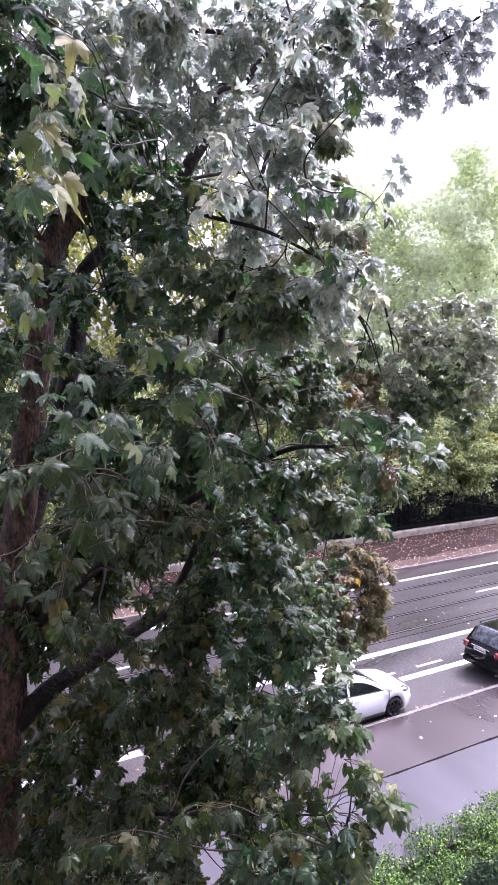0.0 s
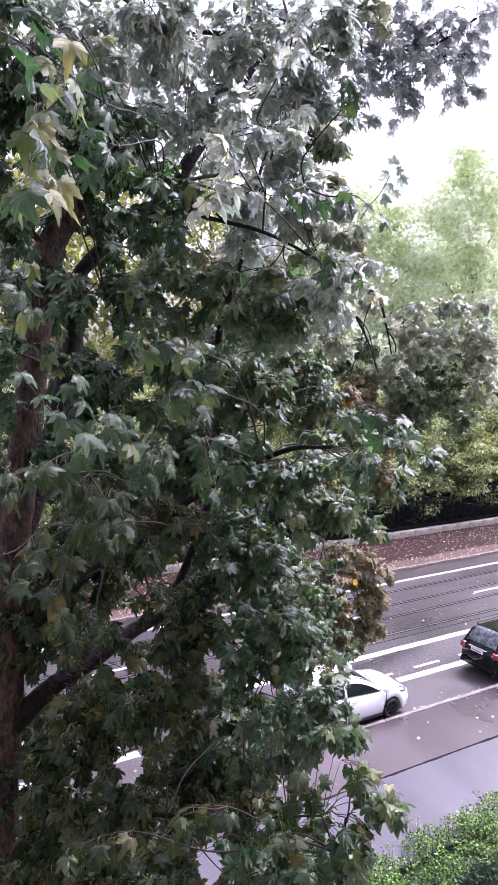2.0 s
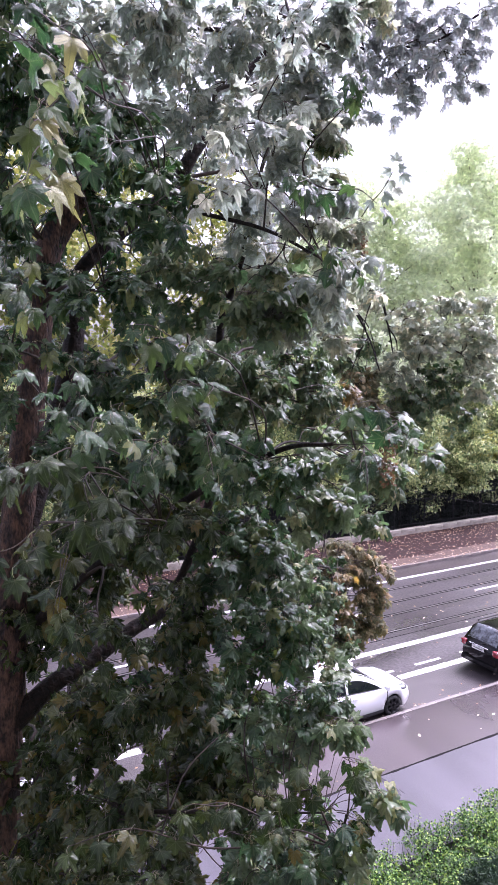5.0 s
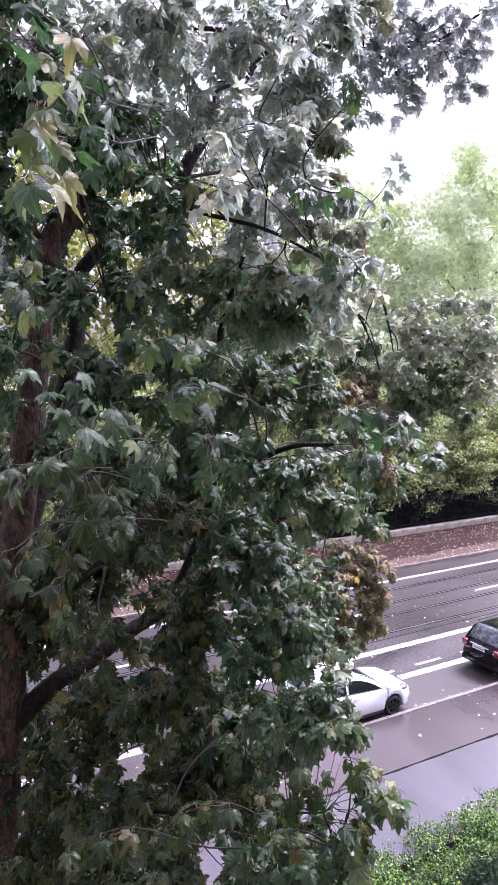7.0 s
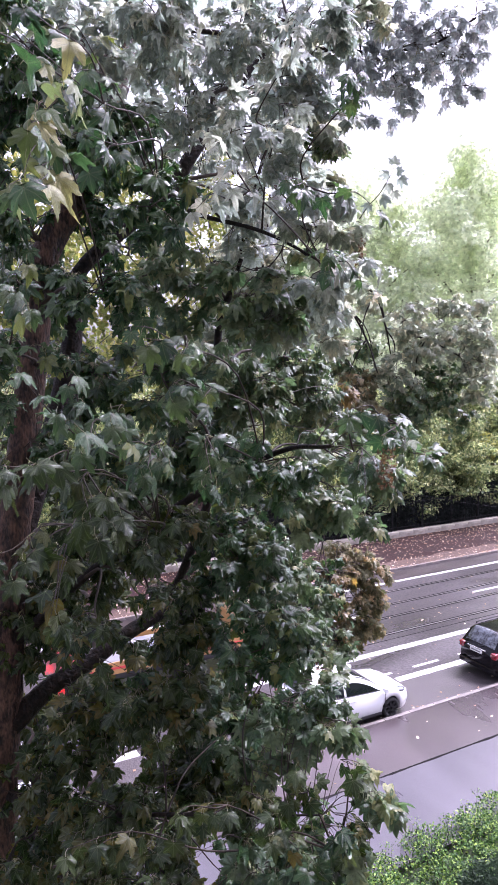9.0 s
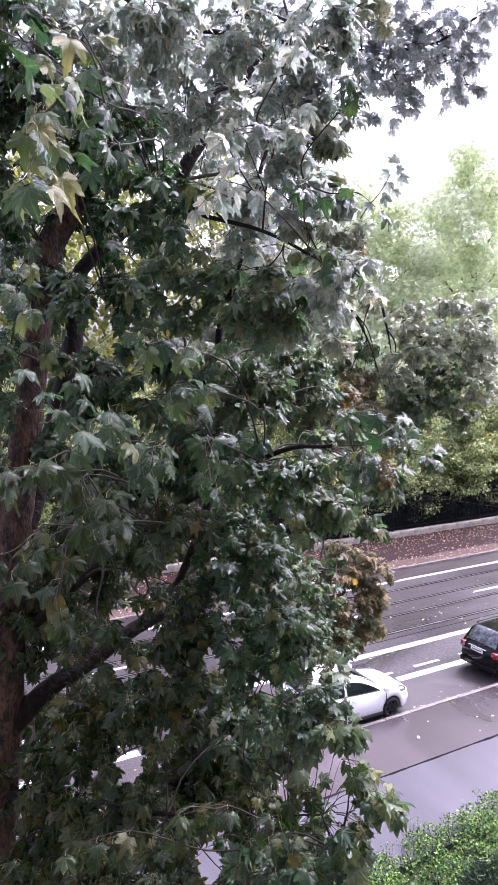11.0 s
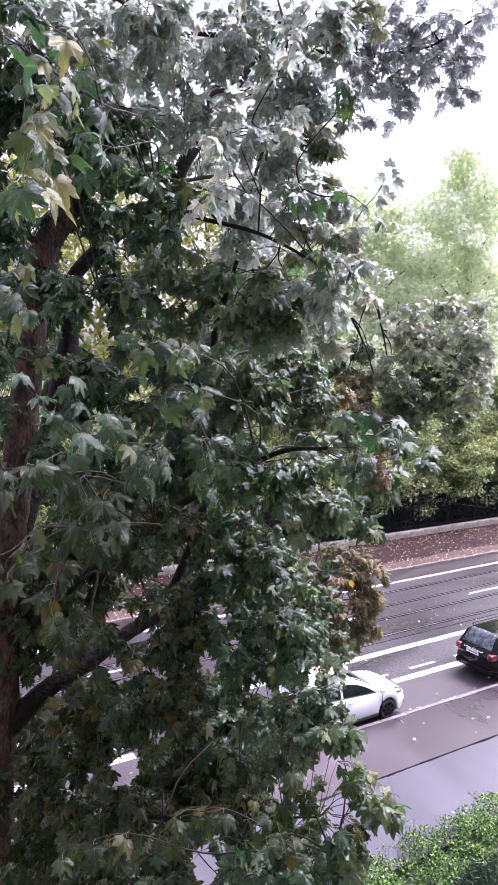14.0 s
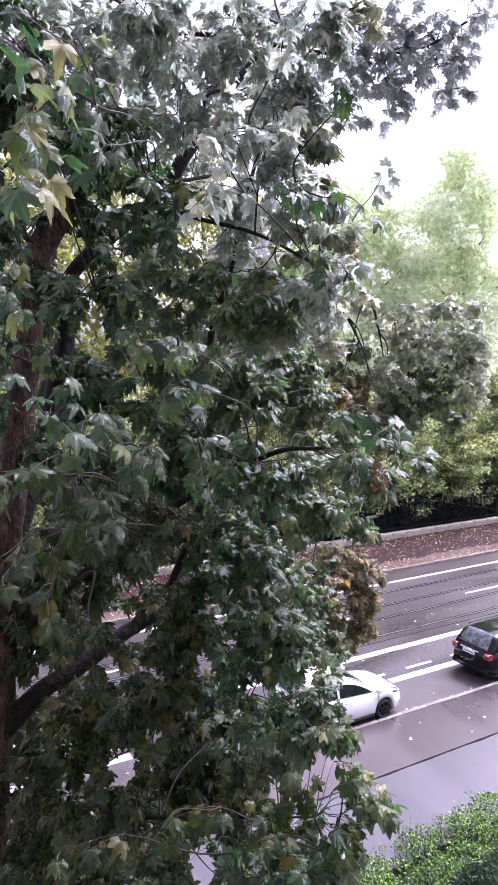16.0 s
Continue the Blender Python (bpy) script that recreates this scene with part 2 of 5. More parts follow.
ORANGE = surface("orange_boards", (0.36, 0.19, 0.06), (0.48, 0.27, 0.1), 3, (0.4, 0.6), 0.1, 60)
LOAD = surface("grey_tarpaulin", (0.12, 0.12, 0.13), (0.22, 0.22, 0.24), 3, (0.5, 0.7), 0.3, 30)
REDBAND = plain("red_band", (0.6, 0.06, 0.06), 0.35, 0, 0.3)
GLASS = plain("tinted_glass", (0.008, 0.011, 0.014), 0.04, 0, 0.15, 0, 0.35)
RUBBER = surface("tyre_rubber", (0.012, 0.012, 0.012), (0.03, 0.03, 0.03), 8, (0.6, 0.8), 0.2, 80)
ALLOY = plain("wheel_alloy", (0.75, 0.76, 0.78), 0.35, 0.4)
STEEL = plain("dark_wheel", (0.02, 0.02, 0.022), 0.4, 0.6)
TRIM = plain("black_plastic", (0.015, 0.015, 0.016), 0.5)
CHROME = plain("bright_trim", (0.7, 0.7, 0.72), 0.2, 0.9)
REDLAMP = plain("red_lamp", (0.2, 0.004, 0.01), 0.15, 0, 1.0)
REDLIT = plain("red_lamp_lit", (0.9, 0.03, 0.03), 0.2, 0, 1.0, 0.8)
CLEARLAMP = plain("clear_lamp", (0.16, 0.17, 0.19), 0.08, 0.3, 1.0)
PLATE = plain("number_plate", (0.75, 0.75, 0.73), 0.4)
INK = plain("plate_ink", (0.2, 0.2, 0.2), 0.5)


# ======== mesh helpers ========
def mesh_of(name, verts, faces, mats, mat_index=None, uvs=None, smooth=True):
    """A mesh from arrays; faces is an (n, 3) or (n, 4) array."""
    me = bpy.data.meshes.new(name)
    verts, faces = np.asarray(verts, dtype=np.float32), np.asarray(faces, dtype=np.int32)
    k = faces.shape[1]
    me.vertices.add(len(verts))
    me.vertices.foreach_set("co", verts.ravel())
    me.loops.add(faces.size)
    me.loops.foreach_set("vertex_index", faces.ravel())
    me.polygons.add(len(faces))
    me.polygons.foreach_set("loop_start", np.arange(0, faces.size, k, dtype=np.int32))
    for m in mats:
        me.materials.append(m)
    if mat_index is not None:
        me.polygons.foreach_set("material_index", np.asarray(mat_index, dtype=np.int32))
    me.polygons.foreach_set("use_smooth", np.full(len(faces), smooth))
    if uvs is not None:
        me.uv_layers.new(name="UVMap").data.foreach_set("uv", np.asarray(uvs, dtype=np.float32)[faces.ravel()].ravel())
    me.update(calc_edges=True)
    me.validate()
    return me


def bm_mesh(name, bm, material, smooth=False):
    me = bpy.data.meshes.new(name)
    bmesh.ops.recalc_face_normals(bm, faces=bm.faces)
    bm.to_mesh(me)
    bm.free()
    me.materials.append(material)
    if smooth:
        me.polygons.foreach_set("use_smooth", np.full(len(me.polygons), True))
    return me


def part(name, data, material=None, parent=None, label="", at=None):
    if isinstance(data, bmesh.types.BMesh):
        data = bm_mesh(name, data, material)
    ob = new(name, data)
    if parent is not None:
        ob.parent = parent
    if at is not None:
        ob.matrix_basis = at
    return tagged(ob, label)


def box(x0, x1, y0, y1, z0, z1, bevel=0.0, bm=None):
    bm = bm or bmesh.new()
    r = bmesh.ops.create_cube(bm, size=1)
    bmesh.ops.scale(bm, vec=(x1 - x0, y1 - y0, z1 - z0), verts=r["verts"])
    bmesh.ops.translate(bm, vec=((x0 + x1) / 2, (y0 + y1) / 2, (z0 + z1) / 2), verts=r["verts"])
    if bevel:
        edges = {e for v in r["verts"] for e in v.link_edges}
        bmesh.ops.bevel(bm, geom=list(edges), offset=bevel, segments=2, affect="EDGES", profile=0.6)
    return bm


def smooth_line(points, steps=6):
    """A finer line through points (any number of columns), Catmull-Rom."""
    p = np.asarray(points, dtype=float)
    p = np.vstack([2 * p[0] - p[1], p, 2 * p[-1] - p[-2]])
    out = []
    for i in range(1, len(p) - 2):
        for t in np.linspace(0, 1, steps, endpoint=False):
            out.append(0.5 * (2 * p[i] + (p[i + 1] - p[i - 1]) * t + (2 * p[i - 1] - 5 * p[i] + 4 * p[i + 1] - p[i + 2]) * t * t
                              + (3 * p[i] - p[i - 1] - 3 * p[i + 1] + p[i + 2]) * t ** 3))
    out.append(p[-2])
    return np.array(out)


def tube(line, sides=6, rough=0.0, rng=None):
    """Vertices and triangles of a tapered tube along rows of x, y, z, radius."""
    line = np.asarray(line, dtype=float)
    c, r = line[:, :3], line[:, 3]
    d = np.gradient(c, axis=0)
    d /= np.linalg.norm(d, axis=1)[:, None] + 1e-9
    ref = np.where(np.abs(d[:, 2:3]) > 0.9, np.array([[1.0, 0, 0]]), np.array([[0, 0, 1.0]]))
    u = np.cross(d, ref)
    u /= np.linalg.norm(u, axis=1)[:, None] + 1e-9
    if rough:  # carry the ring along without a twist
        for i in range(1, len(u)):
            u[i] = u[i - 1] - d[i] * np.dot(u[i - 1], d[i])
            u[i] /= np.linalg.norm(u[i]) + 1e-9
    w = np.cross(d, u)
    a = np.linspace(0, 2 * np.pi, sides, endpoint=False)
    k = np.ones((len(c), sides))
    if rough:
        k += rng.uniform(-rough, rough, k.shape) + 0.6 * rough * np.sin(a * 3 + np.arange(len(c))[:, None] * 0.35)
    v = c[:, None] + (u[:, None] * np.cos(a)[None, :, None] + w[:, None] * np.sin(a)[None, :, None]) * (r[:, None] * k)[..., None]
    n, f = len(c), []
    i, j = np.meshgrid(np.arange(n - 1), np.arange(sides), indexing="ij")
    a0, a1 = (i * sides + j).ravel(), (i * sides + (j + 1) % sides).ravel()
    f = np.vstack([np.stack([a0, a1, a1 + sides], 1), np.stack([a0, a1 + sides, a0 + sides], 1)])
    return v.reshape(-1, 3), f


def join(pieces):
    vs, fs, o = [], [], 0
    for v, f in pieces:
        vs.append(v)
        fs.append(f + o)
        o += len(v)
    return np.vstack(vs), np.vstack(fs)


# ---- leaf shapes: blade in x, y with the stalk's end at the origin, tip towards +y ----
VEIN_ANGLES = (90, 48, 132, 5, 175)


def maple_shape(half, long_stalk, inner=True):
    """Five-lobed blade with an inner ring of points, so that it can fold between the veins, and its stalk."""
    pts = [(r * math.cos(radians(a)), r * math.sin(radians(a))) for a, r in half]
    ring = pts + [(0.0, -0.06)] + [(-x, y) for x, y in pts[:0:-1]]
    v = [(0, 0, 0)]
    for k, points in ((0.55, ring[::2]), (1.0, ring))[0 if inner else 1:]:
        for x, y in points:
            r, ang = k * math.hypot(x, y), math.degrees(math.atan2(y, x))
            near = min(abs((ang - b + 180) % 360 - 180) for b in VEIN_ANGLES)
            v.append((k * x, k * y, (0.09 if k < 1 else 0.05) * min(near, 22) / 22 - 0.12 * r * r))
    n = len(ring)
    h = n // 2
    f = []
    for q in range(h):
        i0, i1, o0, o1, o2 = 1 + q, 1 + (q + 1) % h, 1 + h + 2 * q, 2 + h + 2 * q, 1 + h + (2 * q + 2) % n
        f += [(0, i0, i1), (i0, o0, o1), (i0, o1, i1), (i1, o1, o2)]
    if not inner:
        f = [(0, i + 1, (i + 1) % n + 1) for i in range(n)]
    uv = [(x, y) for x, y, z in v]
    k = len(v)
    for x, y, z in ((0, 0, 0), (0.07, -0.36, 0.13), (-0.02, -0.66, 0.02)):
        v += [(x + 0.014, y, z), (x - 0.014, y, z), (x, y, z + 0.024)]
        uv += [(0, 0.0)] * 3
    sf = []
    for q in range(2):
        b = k + 3 * q
        for j in range(3):
            j2 = (j + 1) % 3
            sf += [(b + j, b + j2, b + 3 + j2), (b + j, b + 3 + j2, b + 3 + j)]
    if not long_stalk:
        sf = [(0, k + 3, k + 6), (0, k + 4, k + 6)]
    return np.array(v, dtype=float), np.array(f + sf), np.array(uv), np.array([0] * len(f) + [1] * len(sf))


def crumple(v0, n, rng, fold=0.3):
    """n copies of a blade, each curled, with lobes that hang singly and an uneven margin."""
    v = np.repeat(v0[None], n, axis=0)
    r = np.linalg.norm(v0[:, :2], axis=1)
    ang = np.degrees(np.arctan2(v0[:, 1], v0[:, 0]))
    lobe = np.argmin(np.stack([np.abs((ang - b + 180) % 360 - 180) for b in VEIN_ANGLES], 1), axis=1)
    stalk = (v0[:, 1] < -0.3) & (np.abs(v0[:, 0]) < 0.09)
    hang = rng.normal(0.1, fold, (n, 5))[:, lobe] * np.where(stalk, 0, r * r)[None]
    v[:, :, 2] += -hang + rng.normal(0, 0.045, v.shape[:2]) * np.where(stalk, 0, r)[None]
    v[:, :, :2] *= 1 + (rng.normal(0, 0.05, v.shape[:2]) * np.where(stalk, 0, 1)[None])[..., None]
    return v


def small_shape():
    v = np.array([(0, 0, 0), (0.42, 0.45, 0.12), (0, 1, -0.1), (-0.42, 0.45, 0.12)])
    return v, np.array([(0, 1, 2), (0, 2, 3)]), v[:, :2], np.array([0, 0])


BLADE = (small_shape()[0] * np.array([0.22, 1.3, 1]), *small_shape()[1:])
FINE = maple_shape([(90, 1.0), (82, 0.83), (78, 0.8), (71, 0.62), (64, 0.58), (58, 0.72), (52, 0.86), (46, 0.93), (40, 0.79), (33, 0.69), (25, 0.53), (16, 0.62), (5, 0.68), (-14, 0.5), (-42, 0.36)], True)
COARSE = maple_shape([(90, 1.0), (79, 0.78), (66, 0.57), (47, 0.93), (36, 0.72), (25, 0.53), (5, 0.67), (-40, 0.36)], False)
FAR = maple_shape([(90, 1.0), (70, 0.6), (48, 0.92), (26, 0.58), (6, 0.64), (-45, 0.32)], False, False)
SMALL = small_shape()


def frames_for(tip, face):
    """Turn matrices with y along tip and z near face."""
    y = tip / (np.linalg.norm(tip, axis=1)[:, None] + 1e-9)
    x = np.cross(y, face)
    x /= np.linalg.norm(x, axis=1)[:, None] + 1e-9
    z = np.cross(x, y)
    return np.stack([x, y, z], axis=2)


def leaves_mesh(name, shape, where, tip, face, size, mats, rng, bend=0.35):
    """One mesh of many leaves, each with its own size, curl and turn."""
    v0, f0, uv0, mi0 = shape
    n = len(where)
    v = crumple(v0, n, rng) if len(v0) > 12 else np.repeat(v0[None], n, axis=0)
    curl = rng.uniform(-bend, bend * 1.4, n)
    v[:, :, 2] -= curl[:, None] * v[:, :, 1] * np.abs(v[:, :, 1]) + rng.uniform(-0.2, 0.45, n)[:, None] * v[:, :, 0] ** 2
    v[:, :, 0] *= rng.uniform(0.75, 1.12, n)[:, None]
    v = np.einsum("nij,nkj->nki", frames_for(tip, face), v * size[:, None, None]) + where[:, None]
    f = (f0[None] + (np.arange(n) * len(v0))[:, None, None]).reshape(-1, 3)
    return mesh_of(name, v.reshape(-1, 3), f, mats, np.tile(mi0, n), np.tile(uv0, (n, 1)))


# ======== setting ========
def sheet(name, x0, x1, y0, y1, z0, z1, material, label, category, bevel=0.0):
    return tagged(part(name, box(x0, x1, y0, y1, z0, z1, bevel), material), label, category, kind="structure")


def ground_sheet():
    rng = np.random.default_rng(2)
    xs = np.concatenate([np.linspace(-900, -30, 12), np.linspace(-25, 80, 60), np.linspace(90, 900, 12)])
    ys = np.concatenate([np.linspace(-900, -30, 10), np.linspace(-25, 70, 60), np.linspace(80, 900, 12)])
    gx, gy = np.meshgrid(xs, ys, indexing="ij")
    z = rng.uniform(-0.04, 0.04, gx.shape) - 0.06
    z[(gy > 11) & (gy < 35)] = -0.25
    v = np.stack([gx, gy, z], 2).reshape(-1, 3)
    i, j = np.meshgrid(np.arange(len(xs) - 1), np.arange(len(ys) - 1), indexing="ij")
    a = (i * len(ys) + j).ravel()
    f = np.stack([a, a + len(ys), a + len(ys) + 1, a + 1], 1)
    ob = new("ground", mesh_of("ground", v, f, [GRASS]))
    tagged(ob, "dark damp garden soil and rough grass", "ground", kind="structure")


ground_sheet()
X0, X1 = -60.0, 130.0
road = sheet("road", X0, X1, 17.05, 27.05, -0.3, 0.0, ASPHALT, "wet dark asphalt road with two tram tracks", "road")
parking = sheet("parking_lane", X0, X1, 15.2, 17.05, -0.3, 0.002, PARKING, "coarse damp asphalt parking lane beside the kerb", "road")
pavement = sheet("pavement", X0, X1, 10.2, 15.04, -0.3, 0.09, FOOTWAY, "wet grey asphalt pavement with a dark seam", "pavement")
part("slab", box(X0, X1, 10.2, 12.86, 0.09, 0.12), FOOTWAY, pavement)
part("slab", box(X0, X1, 12.9, 15.04, 0.09, 0.12), FOOTWAY_PINK, pavement)


def worn_seam():
    """Dark joint between the two strips of asphalt, wider where its edge has crumbled."""
    rng = np.random.default_rng(19)
    xs = np.arange(-4, 40, 0.06)
    k = np.interp(xs, np.arange(-4, 41, 0.7), rng.uniform(0.0, 1.0, 65)) ** 2
    lo, up = 12.865 - 0.05 * k - rng.uniform(0, 0.012, len(xs)), 12.895 + 0.02 * k + rng.uniform(0, 0.012, len(xs))
    v = np.vstack([np.stack([xs, lo, np.full(len(xs), 0.124)], 1), np.stack([xs, up, np.full(len(xs), 0.124)], 1)])
    i = np.arange(len(xs) - 1)
    return mesh_of("seam", v, np.stack([i, i + 1, i + 1 + len(xs), i + len(xs)], 1), [SEAM])


part("seam", worn_seam(), None, pavement, "dark crumbling joint")
def dirt_strip():
    rng = np.random.default_rng(8)
    xs = np.arange(-20, 90, 0.2)
    wob = np.cumsum(rng.normal(0, 0.06, len(xs)))
    wob = wob - np.convolve(wob, np.ones(60) / 60, "same") + rng.normal(0, 0.07, len(xs))
    v = np.vstack([np.stack([xs, np.full(len(xs), 27.24), np.full(len(xs), 0.108)], 1), np.stack([xs, 28.35 + 0.8 * wob, np.full(len(xs), 0.106)], 1)])
    i = np.arange(len(xs) - 1)
    return mesh_of("dirt_path", v, np.stack([i, i + 1, i + 1 + len(xs), i + len(xs)], 1), [PATHDIRT])


verge = sheet("verge", X0, X1, 27.2, 32.3, -0.3, 0.1, SOIL, "brown soil verge strewn with fallen leaves", "verge")
part("dirt_path", dirt_strip(), None, verge, "trodden sandy strip beside the kerb")


GUTTER = surface("brown_wet_asphalt", (0.012, 0.008, 0.0085), (0.05, 0.034, 0.034), 0.9, (0.35, 0.6), 0.5, 24, speck=1.0, stretch=(0.25, 1, 1))
part("gutter_strip", box(X0, X1, 25.86, 27.05, -0.1, 0.004), GUTTER, road, "darker brown wet strip along the kerb")


def markings():
    rng = np.random.default_rng(5)
    for name, y, w, breaks, label in (("edge_line", 17.18, 0.3, ((-60, 6.2), (6.5, 14.9), (15.3, 60)), "broad worn white line beside the parking lane"),
                                      ("lane_line", 19.24, 0.3, ((-60, 60),), "broad white cycle lane line"),
                                      ("far_line", 25.7, 0.2, ((-60, 17.9), (18.0, 60)), "white edge line along the far kerb")):
        for a, b in breaks:
            xs = np.arange(a, b, 0.25)
            up = y + w / 2 + rng.uniform(-0.012, 0.012, len(xs))
            lo = y - w / 2 + rng.uniform(-0.012, 0.012, len(xs))
            v = np.vstack([np.stack([xs, lo, np.full(len(xs), 0.005)], 1), np.stack([xs, up, np.full(len(xs), 0.005)], 1)])
            i = np.arange(len(xs) - 1)
            ob = new(name, mesh_of(name, v, np.stack([i, i + 1, i + 1 + len(xs), i + len(xs)], 1), [PAINT]))
            tagged(ob, label, "road marking", "painted lines", "structure")
    dash = bm_mesh("dash", box(-0.6, 0.6, -0.06, 0.06, 0.001, 0.006), PAINT)
    for i, x in enumerate(np.arange(-20, 60, 2.2)):
        ob = new("dash", dash)
        ob.location = (17.15 - 0.05 + (x + 20 - 37.4) * 1.0, 17.7, 0)
        tagged(ob, "short white dash in the cycle lane", "road marking", "short dashes", "structure")
    long = bm_mesh("centre_dash", box(-1.5, 1.5, -0.07, 0.07, 0.001, 0.006), PAINT)
    for i in range(-4, 9):
        ob = new("centre_dash", long)
        ob.location = (16.4 + 9.9 * i, 22.63, 0)
        tagged(ob, "white dash between the two tram tracks", "road marking", "centre dashes", "structure")


def rails():
    for i, y in enumerate((20.52, 21.98, 23.19, 24.62)):
        rail = tagged(part("rail", box(X0, X1, y - 0.035, y + 0.035, -0.1, 0.006), RAIL), "worn steel grooved tram rail set in asphalt", "tram rail", "tram rails", "structure")
        part("groove", box(X0, X1, y + 0.036, y + 0.1, -0.1, 0.0045), GROOVE, rail, "dark flange groove")
        part("joint", box(X0, X1, y - 0.1, y - 0.036, -0.1, 0.0042), GROOVE, rail, "dark bitumen joint")
    seam = part("asphalt_seam", box(X0, X1, 20.02, 20.06, -0.1, 0.004), GROOVE)
    tagged(seam, "dark sealed seam along the tram track", "seam", kind="structure")


def kerbs():
    rng = random.Random(4)
    near = tagged(part("kerb", box(X0, X1, 15.05, 15.19, -0.3, 0.04), KERB), "light granite kerb of long stones", "kerb", kind="structure")
    far = tagged(part("kerb", box(X0, X1, 27.06, 27.19, -0.3, 0.04), KERB), "pale granite kerb along the leafy verge", "kerb", kind="structure")
    stone = bm_mesh("kerb_stone", box(-0.49, 0.49, -0.065, 0.065, 0.0, 0.135, 0.012), KERB)
    for parent, y, a, b in ((near, 15.12, -6, 44), (far, 27.125, 0, 60)):
        for i in range(a, b):
            part("kerb_stone", stone, None, parent, at=pose(i + 0.5, y + rng.uniform(-0.006, 0.006), rng.uniform(-0.004, 0.004), 0, 0, rng.uniform(-0.3, 0.3)))


def low_wall():
    rng = random.Random(6)
    wall = tagged(part("low_wall", box(X0, X1, 32.32, 32.6, -0.3, 0.3), WALLSTONE), "low pale stone wall under the dark fence", "wall", kind="structure")
    stone = bm_mesh("coping_stone", box(-0.597, 0.597, -0.2, 0.2, 0.0, 0.16, 0.008), WALLSTONE)
    for i in range(60):
        part("coping_stone", stone, None, wall, at=pose(-8 + 1.2 * i, 32.45 + rng.uniform(-0.01, 0.01), 0.3 + rng.uniform(-0.004, 0.006), 0, 0, rng.uniform(-0.4, 0.4)))


def fence():
    f = tagged(new("fence"), "tall black metal bar fence before a dark hedge", "fence", kind="structure")
    f.location = (0, 32.5, 0.46)
    bar = bm_mesh("bar", box(-0.007, 0.007, -0.007, 0.007, 0, 1.9), FENCE)
    post = bm_mesh("post", box(-0.022, 0.022, -0.022, 0.022, 0, 1.95, 0.005), FENCE)
    for i in range(280):
        part("bar", bar, None, f, at=pose(8 + i * 0.14, 0, 0))
    for i in range(17):
        part("post", post, None, f, at=pose(8.07 + i * 2.52, 0.0, 0))
    for z in (0.2, 1.75):
        part("rail", box(7.9, 47.5, -0.02, 0.02, z, z + 0.04), FENCE, f)


def leaf_pile(name, rng, n, sampler, size, material, label, category, shape=SMALL, flat=True):
    p = sampler(n)
    a = rng.uniform(0, 2 * np.pi, n)
    tip = np.stack([np.cos(a), np.sin(a), rng.uniform(-0.15, 0.25, n)], 1)
    face = np.stack([rng.normal(0, 0.25, n), rng.normal(0, 0.25, n), np.ones(n)], 1)
    ob = new(name, leaves_mesh(name, shape, p, tip, face, rng.uniform(*size, n), [material, material], rng))
    return tagged(ob, label, category, kind="stuff")


def litter():
    rng = np.random.default_rng(11)

    def on_verge(n):
        x = rng.uniform(0, 70, n)
        y = 28.4 + 3.9 * rng.beta(1.6, 0.9, n)
        y[: n // 5] = rng.uniform(27.25, 28.6, n // 5)
        x += rng.normal(0, 0.4, n)
        y = np.clip(y + rng.normal(0, 0.2, n), 27.25, 32.2)
        return np.stack([x, y, np.full(n, 0.125)], 1)

    leaf_pile("fallen_leaves", rng, 7500, on_verge, (0.035, 0.11), LITTER, "yellow and brown fallen leaves on the verge", "leaf litter")

    def on_street(n):
        x = rng.uniform(2, 40, n)
        y = rng.uniform(11.6, 26.9, n)
        z = np.where(y < 15.05, 0.128, 0.012)
        return np.stack([x, y, z], 1)

    leaf_pile("scattered_leaves", rng, 420, on_street, (0.06, 0.12), LITTER, "single pale leaves lying on the wet street", "leaf litter")

    def by_kerb(n):
        return np.stack([rng.uniform(4, 40, n), 15.2 + np.abs(rng.normal(0, 0.12, n)), np.full(n, 0.015)], 1)

    leaf_pile("gutter_leaves", rng, 420, by_kerb, (0.05, 0.1), LITTER, "pale wet leaves caught in the gutter", "leaf litter")

    def by_far_kerb(n):
        return np.stack([rng.uniform(4, 60, n), 27.12 + rng.normal(0, 0.12, n), np.full(n, 0.155)], 1)

    leaf_pile("gutter_leaves", rng, 900, by_far_kerb, (0.05, 0.1), LITTER, "pale leaves gathered along the far kerb", "leaf litter")


def facade():
    """The house wall behind the window from which the street is seen."""
    wall = tagged(new("wall_house"), "plain plastered house wall behind the window", "wall", kind="structure")
    part("wall_panel", box(-14, -1.2, -1.0, -0.6, 0, 18), PLASTER, wall)
    part("wall_panel", box(1.2, 14, -1.0, -0.6, 0, 18), PLASTER, wall)
    part("wall_panel", box(-1.2, 1.2, -1.0, -0.6, 0, 9.4), PLASTER, wall)
    part("wall_panel", box(-1.2, 1.2, -1.0, -0.6, 11.8, 18), PLASTER, wall)
    part("room_back", box(-3, 3, -5.2, -5.0, 9, 12.2), PLASTER, wall)


markings()
rails()
kerbs()
low_wall()
fence()
litter()
facade()
cable = tagged(new("span_cable", mesh_of("span_cable", *tube(smooth_line([(24.5, 32.0, 4.6, 0.014), (29.0, 30.6, 3.0, 0.014), (36.0, 28.6, 1.7, 0.014)])), [FENCE])), "thin dark cable slanting down before the fence", "cable")


